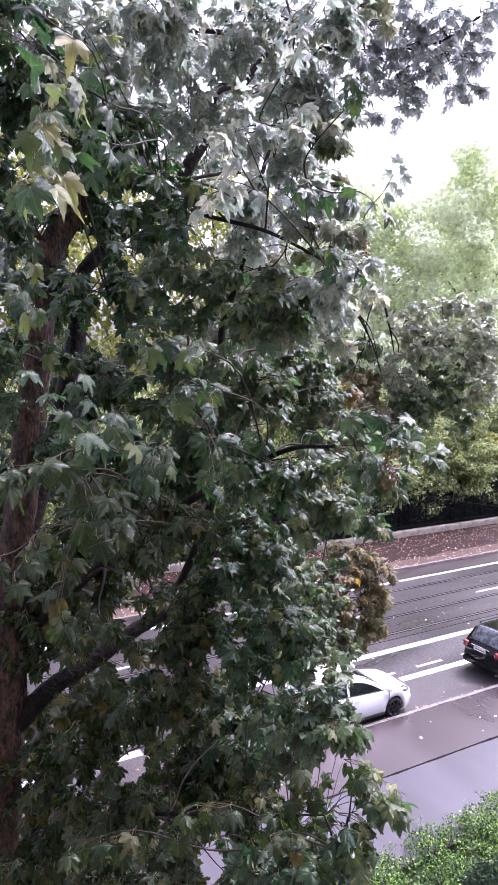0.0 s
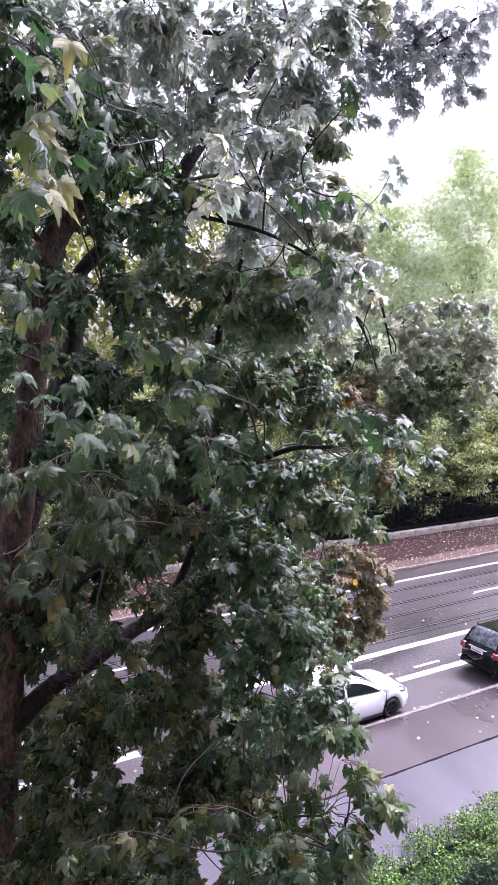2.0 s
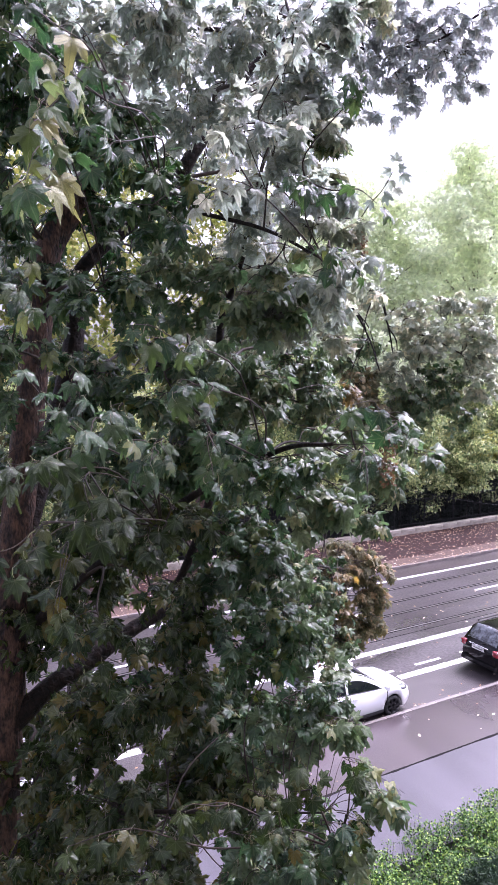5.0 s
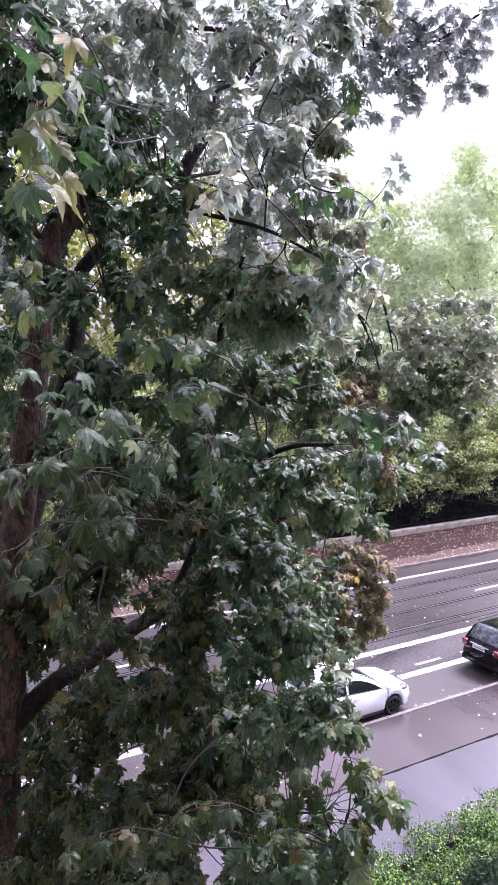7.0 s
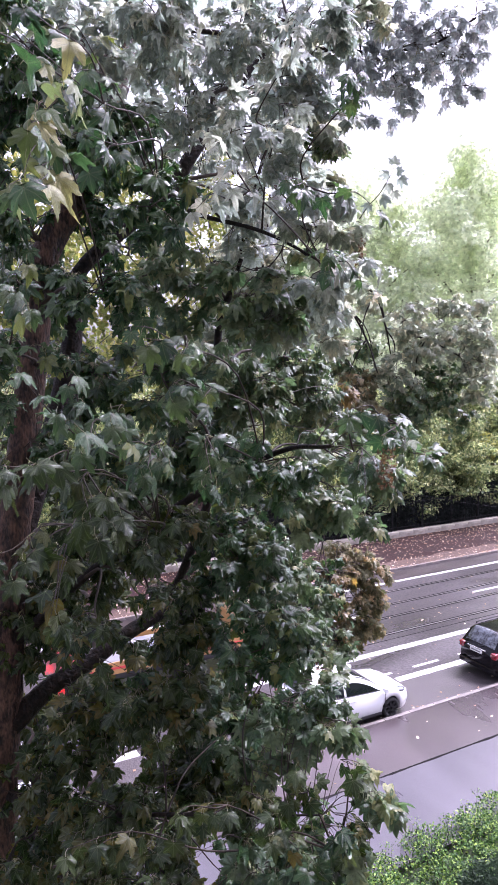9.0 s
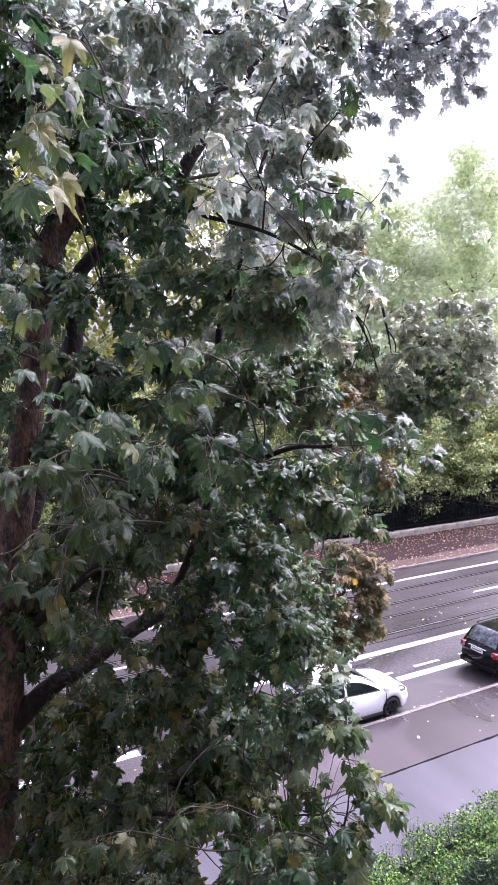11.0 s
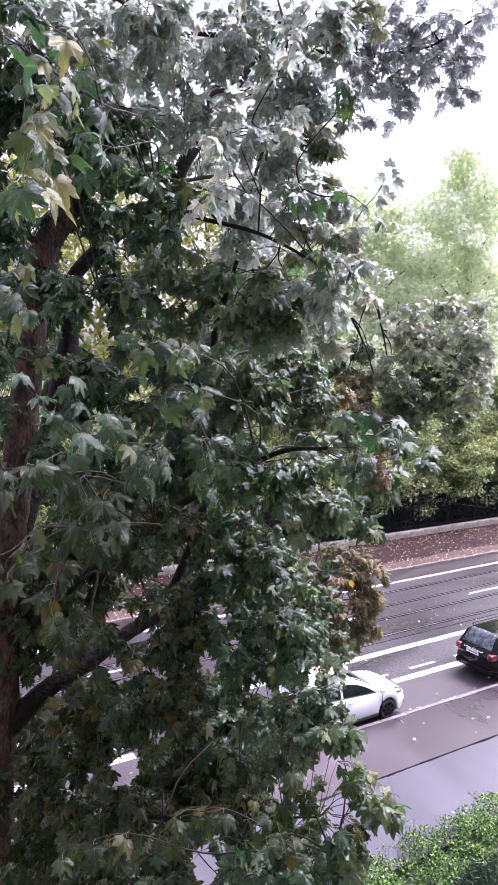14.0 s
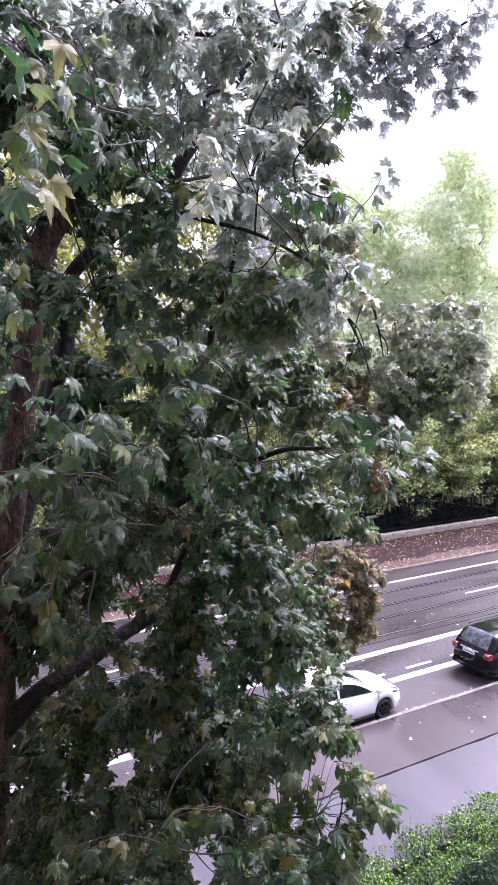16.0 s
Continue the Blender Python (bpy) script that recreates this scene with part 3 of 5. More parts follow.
# ======== foliage of shrubs and hedges ========
def cloud(name, rng, centres, radii, n, size, material, parent=None, shell=0.5, droop=0.3, shape=SMALL, squash=0.75):
    """Leaves over the outer part of overlapping clumps."""
    centres, radii = np.asarray(centres, dtype=float), np.asarray(radii, dtype=float)
    pick = rng.choice(len(centres), n, p=radii ** 2 / (radii ** 2).sum())
    d = rng.normal(size=(n, 3))
    d /= np.linalg.norm(d, axis=1)[:, None]
    k = shell + (1 - shell) * rng.uniform(0, 1, n) ** 0.5
    p = centres[pick] + d * (radii[pick] * k)[:, None] * np.array([1, 1, squash])
    tip = d * np.array([1, 1, 0.4]) + rng.normal(0, 0.6, (n, 3)) - np.array([0, 0, droop])
    face = d + rng.normal(0, 0.5, (n, 3)) + np.array([0, 0, 0.9])
    ob = new(name, leaves_mesh(name, shape, p, tip, face, rng.uniform(0.6, 1.2, n) * size, [material, TWIG], rng))
    if parent is not None:
        ob.parent = parent
    return tagged(ob, kind="stuff")


def hedge_near():
    rng = np.random.default_rng(21)
    hedge = tagged(new("hedge"), "bright green leafy garden hedge beside the pavement", "hedge")
    c, r = [], []
    for x in np.arange(2, 17, 0.6):
        for y in np.arange(7.1, 10.95, 0.55):
            c.append((x + rng.uniform(-0.2, 0.2), y + rng.uniform(-0.15, 0.15), (0.42 if y < 9.9 else 0.2) + 0.1 * math.sin(x * 1.3) + rng.uniform(-0.2, 0.2)))
            r.append(rng.uniform(0.3, 0.5))
    stems = [tube(smooth_line([(x, y, -0.08, 0.02), (x + rng.uniform(-0.1, 0.1), y, 0.2, 0.012), (x + rng.uniform(-0.2, 0.2), y + 0.1, 0.42, 0.006)], 3), 5)
             for x in np.arange(2, 17, 0.5) for y in (8.4, 9.3, 10.1)]
    part("stems", mesh_of("stems", *join(stems), [TWIG]), None, hedge, "thin woody stems")["kind"] = "stuff"
    cloud("foliage", rng, c, r, 95000, 0.058, LEAF_HEDGE, hedge, 0.5, -0.1)
    # taller shoots along the street edge
    sc = [(x, rng.uniform(9.9, 10.65), rng.uniform(0.45, 0.75)) for x in np.arange(4, 17, 0.16)]
    cloud("shoot_growth", rng, sc, np.full(len(sc), 0.12), 2400, 0.035, LEAF_HEDGE, hedge, 0.1, 0.0)
    part("sprigs", mesh_of("sprigs", *join([tube(smooth_line([(x, y, 0.2, 0.004), (x + 0.03, y, z - 0.1, 0.003), (x + 0.08, y + 0.04, z + 0.08, 0.0015)], 2), 4) for x, y, z in sc]), [TWIG]), None, hedge)["kind"] = "stuff"
    jun = tagged(new("juniper"), "low dark green juniper bush before the hedge", "shrub")
    c, r = [], []
    for i in range(60):
        c.append((rng.uniform(9.2, 14), rng.uniform(7.0, 8.5), rng.uniform(0.55, 1.1)))
        r.append(rng.uniform(0.3, 0.5))
    part("stems", mesh_of("stems", *join([tube(smooth_line([(x, 8.2, -0.08, 0.03), (x + 0.1, 8.0, 0.6, 0.02), (x + 0.3, 7.8, 1.1, 0.008)], 3), 5) for x in np.arange(9.6, 14, 0.8)]), [TWIG]), None, jun)
    cloud("foliage", rng, c, r, 30000, 0.11, NEEDLE, jun, 0.35, -0.3, BLADE)


def hedge_far():
    rng = np.random.default_rng(23)
    hedge = tagged(new("hedge"), "tall hedge with shade-dark leaf colour behind the fence", "hedge")
    c, r = [], []
    for x in np.arange(2, 62, 0.8):
        for z in np.arange(0.3, 2.9, 0.7):
            c.append((x + rng.uniform(-0.3, 0.3), 33.5 + rng.uniform(-0.15, 0.25), z))
            r.append(rng.uniform(0.55, 0.75))
    part("stems", mesh_of("stems", *join([tube(smooth_line([(x, 33.6, -0.08, 0.04), (x, 33.5, 1.2, 0.03), (x + 0.1, 33.6, 2.6, 0.01)], 3), 5) for x in np.arange(2, 62, 1.2)]), [TWIG]), None, hedge)["kind"] = "stuff"
    cloud("foliage", rng, c, r, 40000, 0.16, LEAF_SHADED, hedge, 0.4)
    # Block in the same shade-dark colour fills the gaps between leaves.
    part("inner_mass", box(0, 64, 33.8, 34.4, -0.1, 2.5, 0.1), LEAF_SHADED, hedge)


def park_tree(x, y, height, spread, low, leaf, n, size, seed, label, squash=0.75, count=26):
    """Trunk, limbs and a crown of leaf clumps with gaps; low is the height of the lowest foliage."""
    rng = np.random.default_rng(seed)
    tree = tagged(new("park_tree"), label, "tree", "park trees")
    tree.location = (x, y, -0.08)
    top = height * 0.86
    r0 = 0.016 * height + 0.05
    trunk = smooth_line([(0, 0, 0, r0 * 1.25), (rng.uniform(-0.2, 0.2), 0, height * 0.25, r0), (rng.uniform(-0.5, 0.5), rng.uniform(-0.4, 0.4), height * 0.55, r0 * 0.6), (rng.uniform(-0.6, 0.6), 0, top, 0.04)])
    part("trunk", mesh_of("trunk", *tube(trunk, 9, 0.06, rng), [PARK_BARK]), None, tree)
    limbs, c, r = [], [], []
    for i in range(count):
        f = ((i + 0.5) / count) ** (1.0 if squash > 0.5 else 1.35)
        h = low + (height * 0.97 - low) * f
        base = trunk[int(min(len(trunk) - 1, max(1, (h - 0.18 * height) / top * len(trunk))))]
        reach = spread * max(0.3, math.sqrt(max(0.0, 1 - (1.85 * (f - 0.42)) ** 2)) if f > 0.42 else 0.85 + 0.35 * f) * rng.uniform(0.75, 1.1)
        a = i * 2.4 + rng.uniform(-0.4, 0.4)
        end = np.array([math.cos(a) * reach, math.sin(a) * reach, h])
        mid = (base[:3] + end) / 2 + np.array([0, 0, 0.12 * reach])
        limbs.append(tube(smooth_line([(*base[:3], base[3] * 0.38), (*mid, base[3] * 0.2), (*end, 0.015)], 5), 5))
        for s in (0.45, 0.7, 0.88, 1.0):
            for _ in range(3):
                c.append(base[:3] + (end - base[:3]) * s + rng.normal(0, 0.11 * spread, 3) * np.array([1, 1, 0.7]))
                r.append(rng.uniform(0.11, 0.22) * spread)
    for h in np.linspace(0.3 if squash > 0.5 else 0.5, 0.95, 15):
        for _ in range(4):
            c.append(np.array([rng.normal(-0.22 * spread, 0.2 * spread), rng.normal(-0.26 * spread, 0.18 * spread), max(low, height * h)]))
            r.append(rng.uniform(0.14, 0.24) * spread)
    for q in limbs:
        part("limb", mesh_of("limb", *q, [PARK_BARK]), None, tree)
    cloud("crown", rng, c, r, n, size, leaf, tree, 0.35, 0.25, SMALL, squash)
    return tree


def park():
    tall = "tall park tree under a white sky"
    low = "spreading yellow-green tree overhanging the fence"
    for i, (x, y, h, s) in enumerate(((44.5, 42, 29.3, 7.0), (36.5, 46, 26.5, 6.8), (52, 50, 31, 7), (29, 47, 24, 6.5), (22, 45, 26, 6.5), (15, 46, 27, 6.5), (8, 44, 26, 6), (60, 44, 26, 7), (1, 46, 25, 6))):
        park_tree(x, y, h, s, 4.5, LEAF_FAR_HAZE if x > 25 else LEAF_GOLD, 6000 if x > 58 or x < 5 else 42000 if x > 32 else 30000 if x > 27 else 11000, 0.36, 100 + i, tall)
    for i, (x, y, h, s) in enumerate(((45, 37.5, 11, 4.2), (38, 37, 10.0, 4.0), (31.5, 37.2, 9.5, 4.0), (25, 37, 10, 4), (18.5, 37.3, 10.5, 4), (12, 37, 10, 4), (6, 37.5, 10, 4), (52, 38, 11, 4.2))):
        park_tree(x, y - 0.6, h, s, 2.0, LEAF_PARK, 40000 if 30 < x < 50 else 22000 if 20 < x < 50 else 8000, 0.2, 200 + i, low, 0.4, 40)
    for i, x in enumerate((48, 41.5, 35, 28.2, 21.7, 15, 9)):
        park_tree(x, 35.3, 6.3, 3.2, 2.6, LEAF_PARK, 24000 if 25 < x < 45 else 8000, 0.18, 250 + i, "leafy undergrowth tree hanging over the fence", 0.4, 30)
    park_tree(38.5, 35.6, 6.2, 1.9, 4.6, LEAF_SUNNY, 8000, 0.18, 301, "small golden yellow tree among the greenery")


hedge_near()
hedge_far()
park()

# ======== the maples ========
# rows of x, y, z, radius along each stem
# the trunk's top rows, out of view, carry the added shading boughs
TRUNK = [(0.62, 5.40, -0.1, 0.21), (0.60, 5.38, 3.0, 0.16), (0.69, 5.43, 6.41, 0.141), (0.80, 5.52, 7.62, 0.136), (0.88, 5.58, 8.53, 0.132), (1.00, 5.64, 9.52, 0.127), (1.15, 5.68, 10.56, 0.118),
         (1.28, 5.71, 11.41, 0.109), (1.51, 5.75, 11.84, 0.106), (1.76, 5.78, 12.24, 0.094), (1.96, 5.85, 12.80, 0.081), (2.18, 6.05, 13.56, 0.064), (2.38, 6.28, 14.48, 0.041), (2.42, 6.4, 15.7, 0.03), (2.3, 6.4, 17.0, 0.015)]
MAIN_LIMBS = [
    [(0.95, 5.72, 8.92, 0.094), (1.39, 6.06, 10.02, 0.089), (1.58, 6.05, 10.81, 0.084), (1.67, 6.07, 11.40, 0.064), (2.44, 5.96, 12.11, 0.067), (2.66, 5.89, 12.47, 0.061), (3.17, 5.92, 13.19, 0.042), (3.67, 5.84, 13.82, 0.027)],
    [(0.83, 5.50, 7.67, 0.1), (1.17, 5.47, 7.96, 0.078), (1.51, 5.52, 8.08, 0.072), (1.88, 5.57, 8.25, 0.066), (2.25, 5.62, 8.37, 0.055), (2.79, 5.68, 8.53, 0.045), (3.47, 5.66, 8.61, 0.022), (4.37, 5.94, 8.35, 0.008)],
    [(2.25, 5.62, 8.37, 0.041), (2.53, 5.35, 9.33, 0.037), (2.56, 5.20, 10.13, 0.034), (2.53, 5.08, 10.88, 0.030), (2.63, 4.96, 11.28, 0.025), (2.66, 4.78, 11.82, 0.017)],
    [(0.86, 5.56, 8.30, 0.05), (1.45, 4.99, 9.06, 0.03), (1.95, 4.33, 9.65, 0.028), (2.28, 3.73, 10.01, 0.018), (2.34, 3.25, 10.09, 0.012)],
    [(2.18, 6.05, 13.56, 0.03), (3.10, 5.90, 13.61, 0.022), (4.19, 5.64, 13.60, 0.016), (4.87, 5.28, 13.65, 0.011), (5.31, 5.07, 13.92, 0.011)],
    [(0.76, 5.48, 7.17, 0.05), (1.13, 4.74, 7.30, 0.022), (1.61, 4.06, 7.55, 0.014), (1.93, 3.46, 7.80, 0.01), (2.1, 2.95, 8.05, 0.005)],
    [(1.76, 5.78, 12.24, 0.035), (2.15, 4.92, 11.75, 0.02), (2.46, 4.26, 11.5, 0.013), (2.51, 3.52, 11.17, 0.007)],
]
# boughs: x, y, z and radius of the leafy mass that each carries
CROWN_HIGH = [(0.89, 4.82, 12.75, 0.34), (1.54, 5.42, 13.03, 0.41), (1.91, 4.75, 12.96, 0.38), (2.79, 5.21, 13.22, 0.44), (1.17, 5.56, 12.52, 0.41), (1.53, 4.87, 12.25, 0.38), (2.36, 5.39, 12.67, 0.44), (2.29, 3.98, 12.1, 0.34), (0.92, 5.15, 11.77, 0.38), (1.59, 5.71, 11.84, 0.44), (1.7, 4.25, 11.67, 0.34), (2.53, 4.72, 11.75, 0.41), (1.2, 5.86, 11.29, 0.44), (1.35, 4.36, 11.02, 0.34), (2.13, 4.88, 11.24, 0.41), (2.44, 4.23, 11.07, 0.38), (0.78, 4.62, 10.59, 0.34), (1.41, 5.18, 10.47, 0.41), (1.79, 4.53, 10.59, 0.38), (2.65, 4.96, 10.47, 0.44), (1.05, 5.32, 9.96, 0.41), (1.41, 4.65, 9.88, 0.38)]
CROWN_LOW = [(2.22, 5.13, 9.91, 0.44), (2.19, 3.78, 9.94, 0.34), (1.45, 5.45, 9.09, 0.44), (1.59, 4.05, 9.5, 0.34), (2.4, 4.49, 9.19, 0.41), (1.06, 5.6, 8.54, 0.44), (1.24, 4.16, 8.85, 0.34), (2, 4.64, 8.68, 0.41), (2.32, 4.01, 8.7, 0.38), (1.28, 4.94, 7.91, 0.41), (1.67, 4.31, 8.23, 0.38), (2.51, 4.7, 7.71, 0.44), (0.92, 5.08, 7.4, 0.41), (1.29, 4.43, 7.52, 0.38), (2.08, 4.87, 7.16, 0.44), (2.08, 3.58, 7.77, 0.34), (0.68, 4.71, 7.05, 0.38), (1.31, 5.2, 6.33, 0.44), (1.48, 3.85, 7.34, 0.34), (2.27, 4.25, 6.63, 0.41)]
OUTER_HIGH = [(2.97, 4.41, 13.06, 0.33), (3.59, 4.69, 13.45, 0.27), (2.87, 4.4, 12.57, 0.31), (2.89, 4.35, 12.2, 0.23), (2.51, 3.81, 11.71, 0.22), (2.56, 3.75, 11.45, 0.2), (2.49, 3.52, 11.14, 0.21), (2.76, 4.28, 11.01, 0.29), (3.78, 5.97, 10.62, 0.35), (3.86, 5.87, 10.16, 0.35), (4.56, 6.04, 10.01, 0.28), (2.81, 4.12, 9.94, 0.27), (2.6, 3.32, 9.96, 0.21), (2.57, 3.76, 9.61, 0.27), (3.01, 3.97, 9.61, 0.19)]
OUTER_LOW = [(3.07, 5, 8.84, 0.37), (4.78, 6.28, 8.27, 0.33), (4.87, 6.18, 7.81, 0.28), (4.58, 6.32, 7.68, 0.3), (3.08, 4.92, 8.25, 0.35), (3.01, 4.39, 8.3, 0.2), (2.3, 3.53, 8.46, 0.22), (2.34, 3.28, 8.41, 0.17), (2.32, 3.37, 8.15, 0.14), (2.09, 3.61, 8.13, 0.25), (2.03, 2.93, 7.9, 0.19), (1.9, 3.21, 7.76, 0.23), (1.95, 3.16, 7.53, 0.23), (2.02, 2.72, 8.01, 0.09)]
OUTER_MORE = [(5.07, 6.12, 8.27, 0.17), (5.05, 6.09, 7.88, 0.17), (4.99, 6.08, 7.58, 0.16), (2.98, 4.3, 12.2, 0.16), (2.5, 2.95, 10.17, 0.13), (2.59, 2.88, 10.08, 0.09), (3, 3.48, 10.24, 0.12), (2.66, 3.28, 9.86, 0.15), (3.08, 3.92, 9.43, 0.16), (4.67, 6.35, 8.37, 0.28), (4.96, 6.2, 8.37, 0.21), (4.97, 6.15, 8.04, 0.22), (4.83, 6.16, 7.52, 0.24), (4.04, 5.48, 7.78, 0.23), (3.86, 5.63, 8.21, 0.24), (3.44, 5.29, 8.19, 0.25)]
OUTER_LOWER = [(1.40, 4.91, 8.22, 0.15), (1.64, 4.90, 8.20, 0.15), (1.25, 4.98, 8.11, 0.12), (1.90, 2.69, 8.21, 0.10), (2.03, 2.73, 8.21, 0.06), (1.81, 5.15, 8.26, 0.10), (2.40, 2.86, 8.09, 0.05), (2.29, 2.94, 8.20, 0.09), (1.83, 3.16, 7.99, 0.15), (1.67, 3.24, 7.89, 0.14), (1.89, 2.89, 7.88, 0.13), (1.94, 3.35, 8.11, 0.14), (2.52, 3.66, 8.55, 0.16), (2.41, 3.47, 8.42, 0.16), (2.40, 3.24, 8.36, 0.12), (2.21, 3.45, 8.26, 0.15), (1.80, 3.30, 8.09, 0.18), (2.30, 3.05, 8.27, 0.09), (2.23, 2.75, 8.29, 0.07), (1.92, 3.00, 7.96, 0.13), (2.05, 2.81, 7.97, 0.09), (1.75, 3.07, 7.76, 0.16), (3.97, 5.82, 10.28, 0.24), (3.56, 4.87, 10.02, 0.21), (2.76, 4.77, 10.33, 0.27), (2.57, 4.37, 10.92, 0.25)]
INNER_HIGH = [(3.84, 6.91, 13.95, 0.43), (4.19, 6.64, 13.34, 0.37), (3.94, 6.70, 12.72, 0.37), (4.07, 6.22, 12.16, 0.30), (3.75, 6.74, 12.11, 0.37), (4.44, 6.58, 13.95, 0.37), (3.44, 7.07, 13.46, 0.37), (3.20, 7.28, 14.08, 0.37), (4.19, 5.87, 11.66, 0.26), (4.25, 6.75, 14.45, 0.37)]
OUTER_EDGE = [(2.78, 4.04, 11.9, 0.17), (2.75, 3.91, 11.69, 0.16), (2.75, 3.76, 11.44, 0.14), (3.05, 4.29, 12.42, 0.15), (2.91, 4.23, 12.2, 0.15), (2.76, 3.91, 11.76, 0.12), (2.66, 3.7, 11.45, 0.12), (2.74, 3.63, 11.26, 0.12), (3.11, 4.11, 11.15, 0.16), (3.58, 4.98, 11.08, 0.19), (3.55, 4.97, 10.76, 0.18)]
OVERHANG = [(4.25, 5.51, 13.72, 0.2), (4.39, 5.41, 13.46, 0.2), (4.49, 5.38, 13.70, 0.22), (3.98, 5.39, 13.37, 0.22), (4.34, 5.40, 13.22, 0.14), (4.77, 5.47, 13.79, 0.25), (4.97, 5.38, 14.01, 0.25), (5.16, 5.25, 13.79, 0.25), (4.57, 5.49, 13.96, 0.2), (5.43, 5.41, 13.49, 0.2), (5.56, 5.37, 13.74, 0.16), (5.26, 5.36, 13.31, 0.18), (4.69, 5.42, 13.1, 0.16), (5.76, 5.31, 14.12, 0.17), (5.18, 5.1, 13.58, 0.17), (5.16, 5.07, 13.27, 0.15), (4.52, 5.39, 13.03, 0.13), (4.02, 5.18, 12.83, 0.16), (4.35, 5.58, 13.81, 0.33), (4.64, 5.43, 13.87, 0.33), (4.97, 5.24, 13.81, 0.35), (5.26, 5.09, 13.87, 0.22), (4.76, 5.32, 13.49, 0.33), (5.05, 5.15, 13.43, 0.3), (4.61, 5.37, 13.22, 0.23), (4.28, 5.57, 13.38, 0.3), (3.95, 5.47, 12.98, 0.21), (5.32, 5.08, 14.08, 0.22)]
INNER = [(1.08, 6.26, 6.51, 0.3), (1.10, 6.52, 6.87, 0.25), (1.64, 7.34, 14.19, 0.67), (2.86, 7.59, 14.25, 0.75), (2.1, 7.9, 13.31, 0.75), (3.45, 8.06, 13.19, 0.83), (4.0, 7.6, 14.6, 0.7), (3.75, 6.04, 13.02, 0.67), (1.88, 8.8, 12.16, 0.83), (2.44, 6.58, 11.51, 0.67), (1.76, 6.85, 10.68, 0.67), (2.99, 7.05, 10.32, 0.75), (4.48, 7.2, 10.71, 0.83), (1.57, 7.72, 9.38, 0.75), (2.87, 7.86, 8.85, 0.83), (3.27, 5.88, 9.5, 0.67), (2.02, 8.19, 7.81, 0.83), (2.56, 6.09, 8, 0.67), (3.92, 6.27, 8.07, 0.75), (1.28, 6.69, 7.16, 0.67), (2.46, 6.87, 6.39, 0.75), (3.9, 7, 6.37, 0.83), (1.7, 7.17, 5.45, 0.75), (3.01, 7.26, 4.5, 0.83), (3.39, 5.39, 5.99, 0.67)]
# golden-brown sprays
RUSTY = [(4.19, 5.81, 8.34, 0.16), (4.15, 5.68, 8.04, 0.15), (4.04, 5.59, 7.81, 0.13), (4.21, 5.69, 10.32, 0.16), (3.09, 5.20, 8.72, 0.15)]
# unseen boughs above and to the left, added to shade the crown
CROWN_SHADE = [(0.2, 5.2, 15.2, 0.9), (1.6, 4.9, 15.4, 0.9), (0.3, 6.6, 15.6, 0.9), (1.7, 6.7, 16.0, 1.0), (-0.8, 5.6, 14.6, 0.9), (-1.0, 5.2, 12.6, 0.9), (-1.2, 5.4, 10.6, 0.9), (-1.1, 5.2, 8.8, 0.9), (1.2, 5.6, 17.0, 1.0)]
# lanes cleared along the camera's sight lines to fit its view: two ends and the widening per metre
SIGHT_LANES = [(0.91, 2.73, 8.83, 2.89, 8.66, 5.16, 0.0223), (0.57, 2.96, 9.15, 1.81, 9.37, 6.17, 0.0085), (1.03, 2.74, 9.39, 3.26, 8.67, 6.93, 0.0091), (0.9, 2.82, 9.47, 2.86, 8.92, 7.19, 0.0077), (1.53, 2.38, 8.69, 4.83, 7.54, 4.69, 0.0198), (1.19, 2.53, 8.38, 3.78, 8, 3.72, 0.0215), (0.67, 3.17, 11.31, 2.12, 10.02, 12.99, 0.0363), (0.84, 3.04, 11.05, 2.66, 9.63, 12.18, 0.0297), (0.89, 2.97, 10.69, 2.81, 9.41, 11.04, 0.0264)]
SIGHT_LANES += [(1.33, 2.79, 11.16, 4.2, 8.83, 12.53, 0.033), (1.16, 2.92, 11.53, 3.67, 9.26, 13.7, 0.0116), (1.24, 2.77, 10.62, 3.94, 8.77, 10.81, 0.0165), (1.7, 2.3, 8.77, 5.39, 7.27, 4.96, 0.0182), (1.25, 2.86, 11.43, 3.96, 9.06, 13.38, 0.0099), (1.56, 2.55, 10.2, 4.94, 8.06, 9.49, 0.0231), (0.61, 3.08, 10.27, 1.92, 9.74, 9.72, 0.0132), (1.02, 2.93, 10.99, 3.24, 9.29, 11.98, 0.0149)]
SIGHT_LANES += [(0.55, 2.97, 9.08, 0.91, 4.94, 8.11, 0.009), (0.63, 2.93, 9.15, 1.08, 5.08, 8.14, 0.0099), (0.7, 2.89, 9.21, 1.25, 5.11, 8.2, 0.0099), (0.78, 2.86, 9.26, 1.41, 5.14, 8.25, 0.0099), (0.86, 2.82, 9.33, 1.58, 5.17, 8.32, 0.009), (0.94, 2.79, 9.39, 1.76, 5.2, 8.4, 0.0083), (1.07, 2.73, 9.47, 2.06, 5.27, 8.49, 0.0068), (0.49, 3.08, 9.81, 0.84, 5.24, 9.3, 0.0149), (0.47, 3.06, 9.56, 0.8, 5.21, 8.88, 0.0161)]
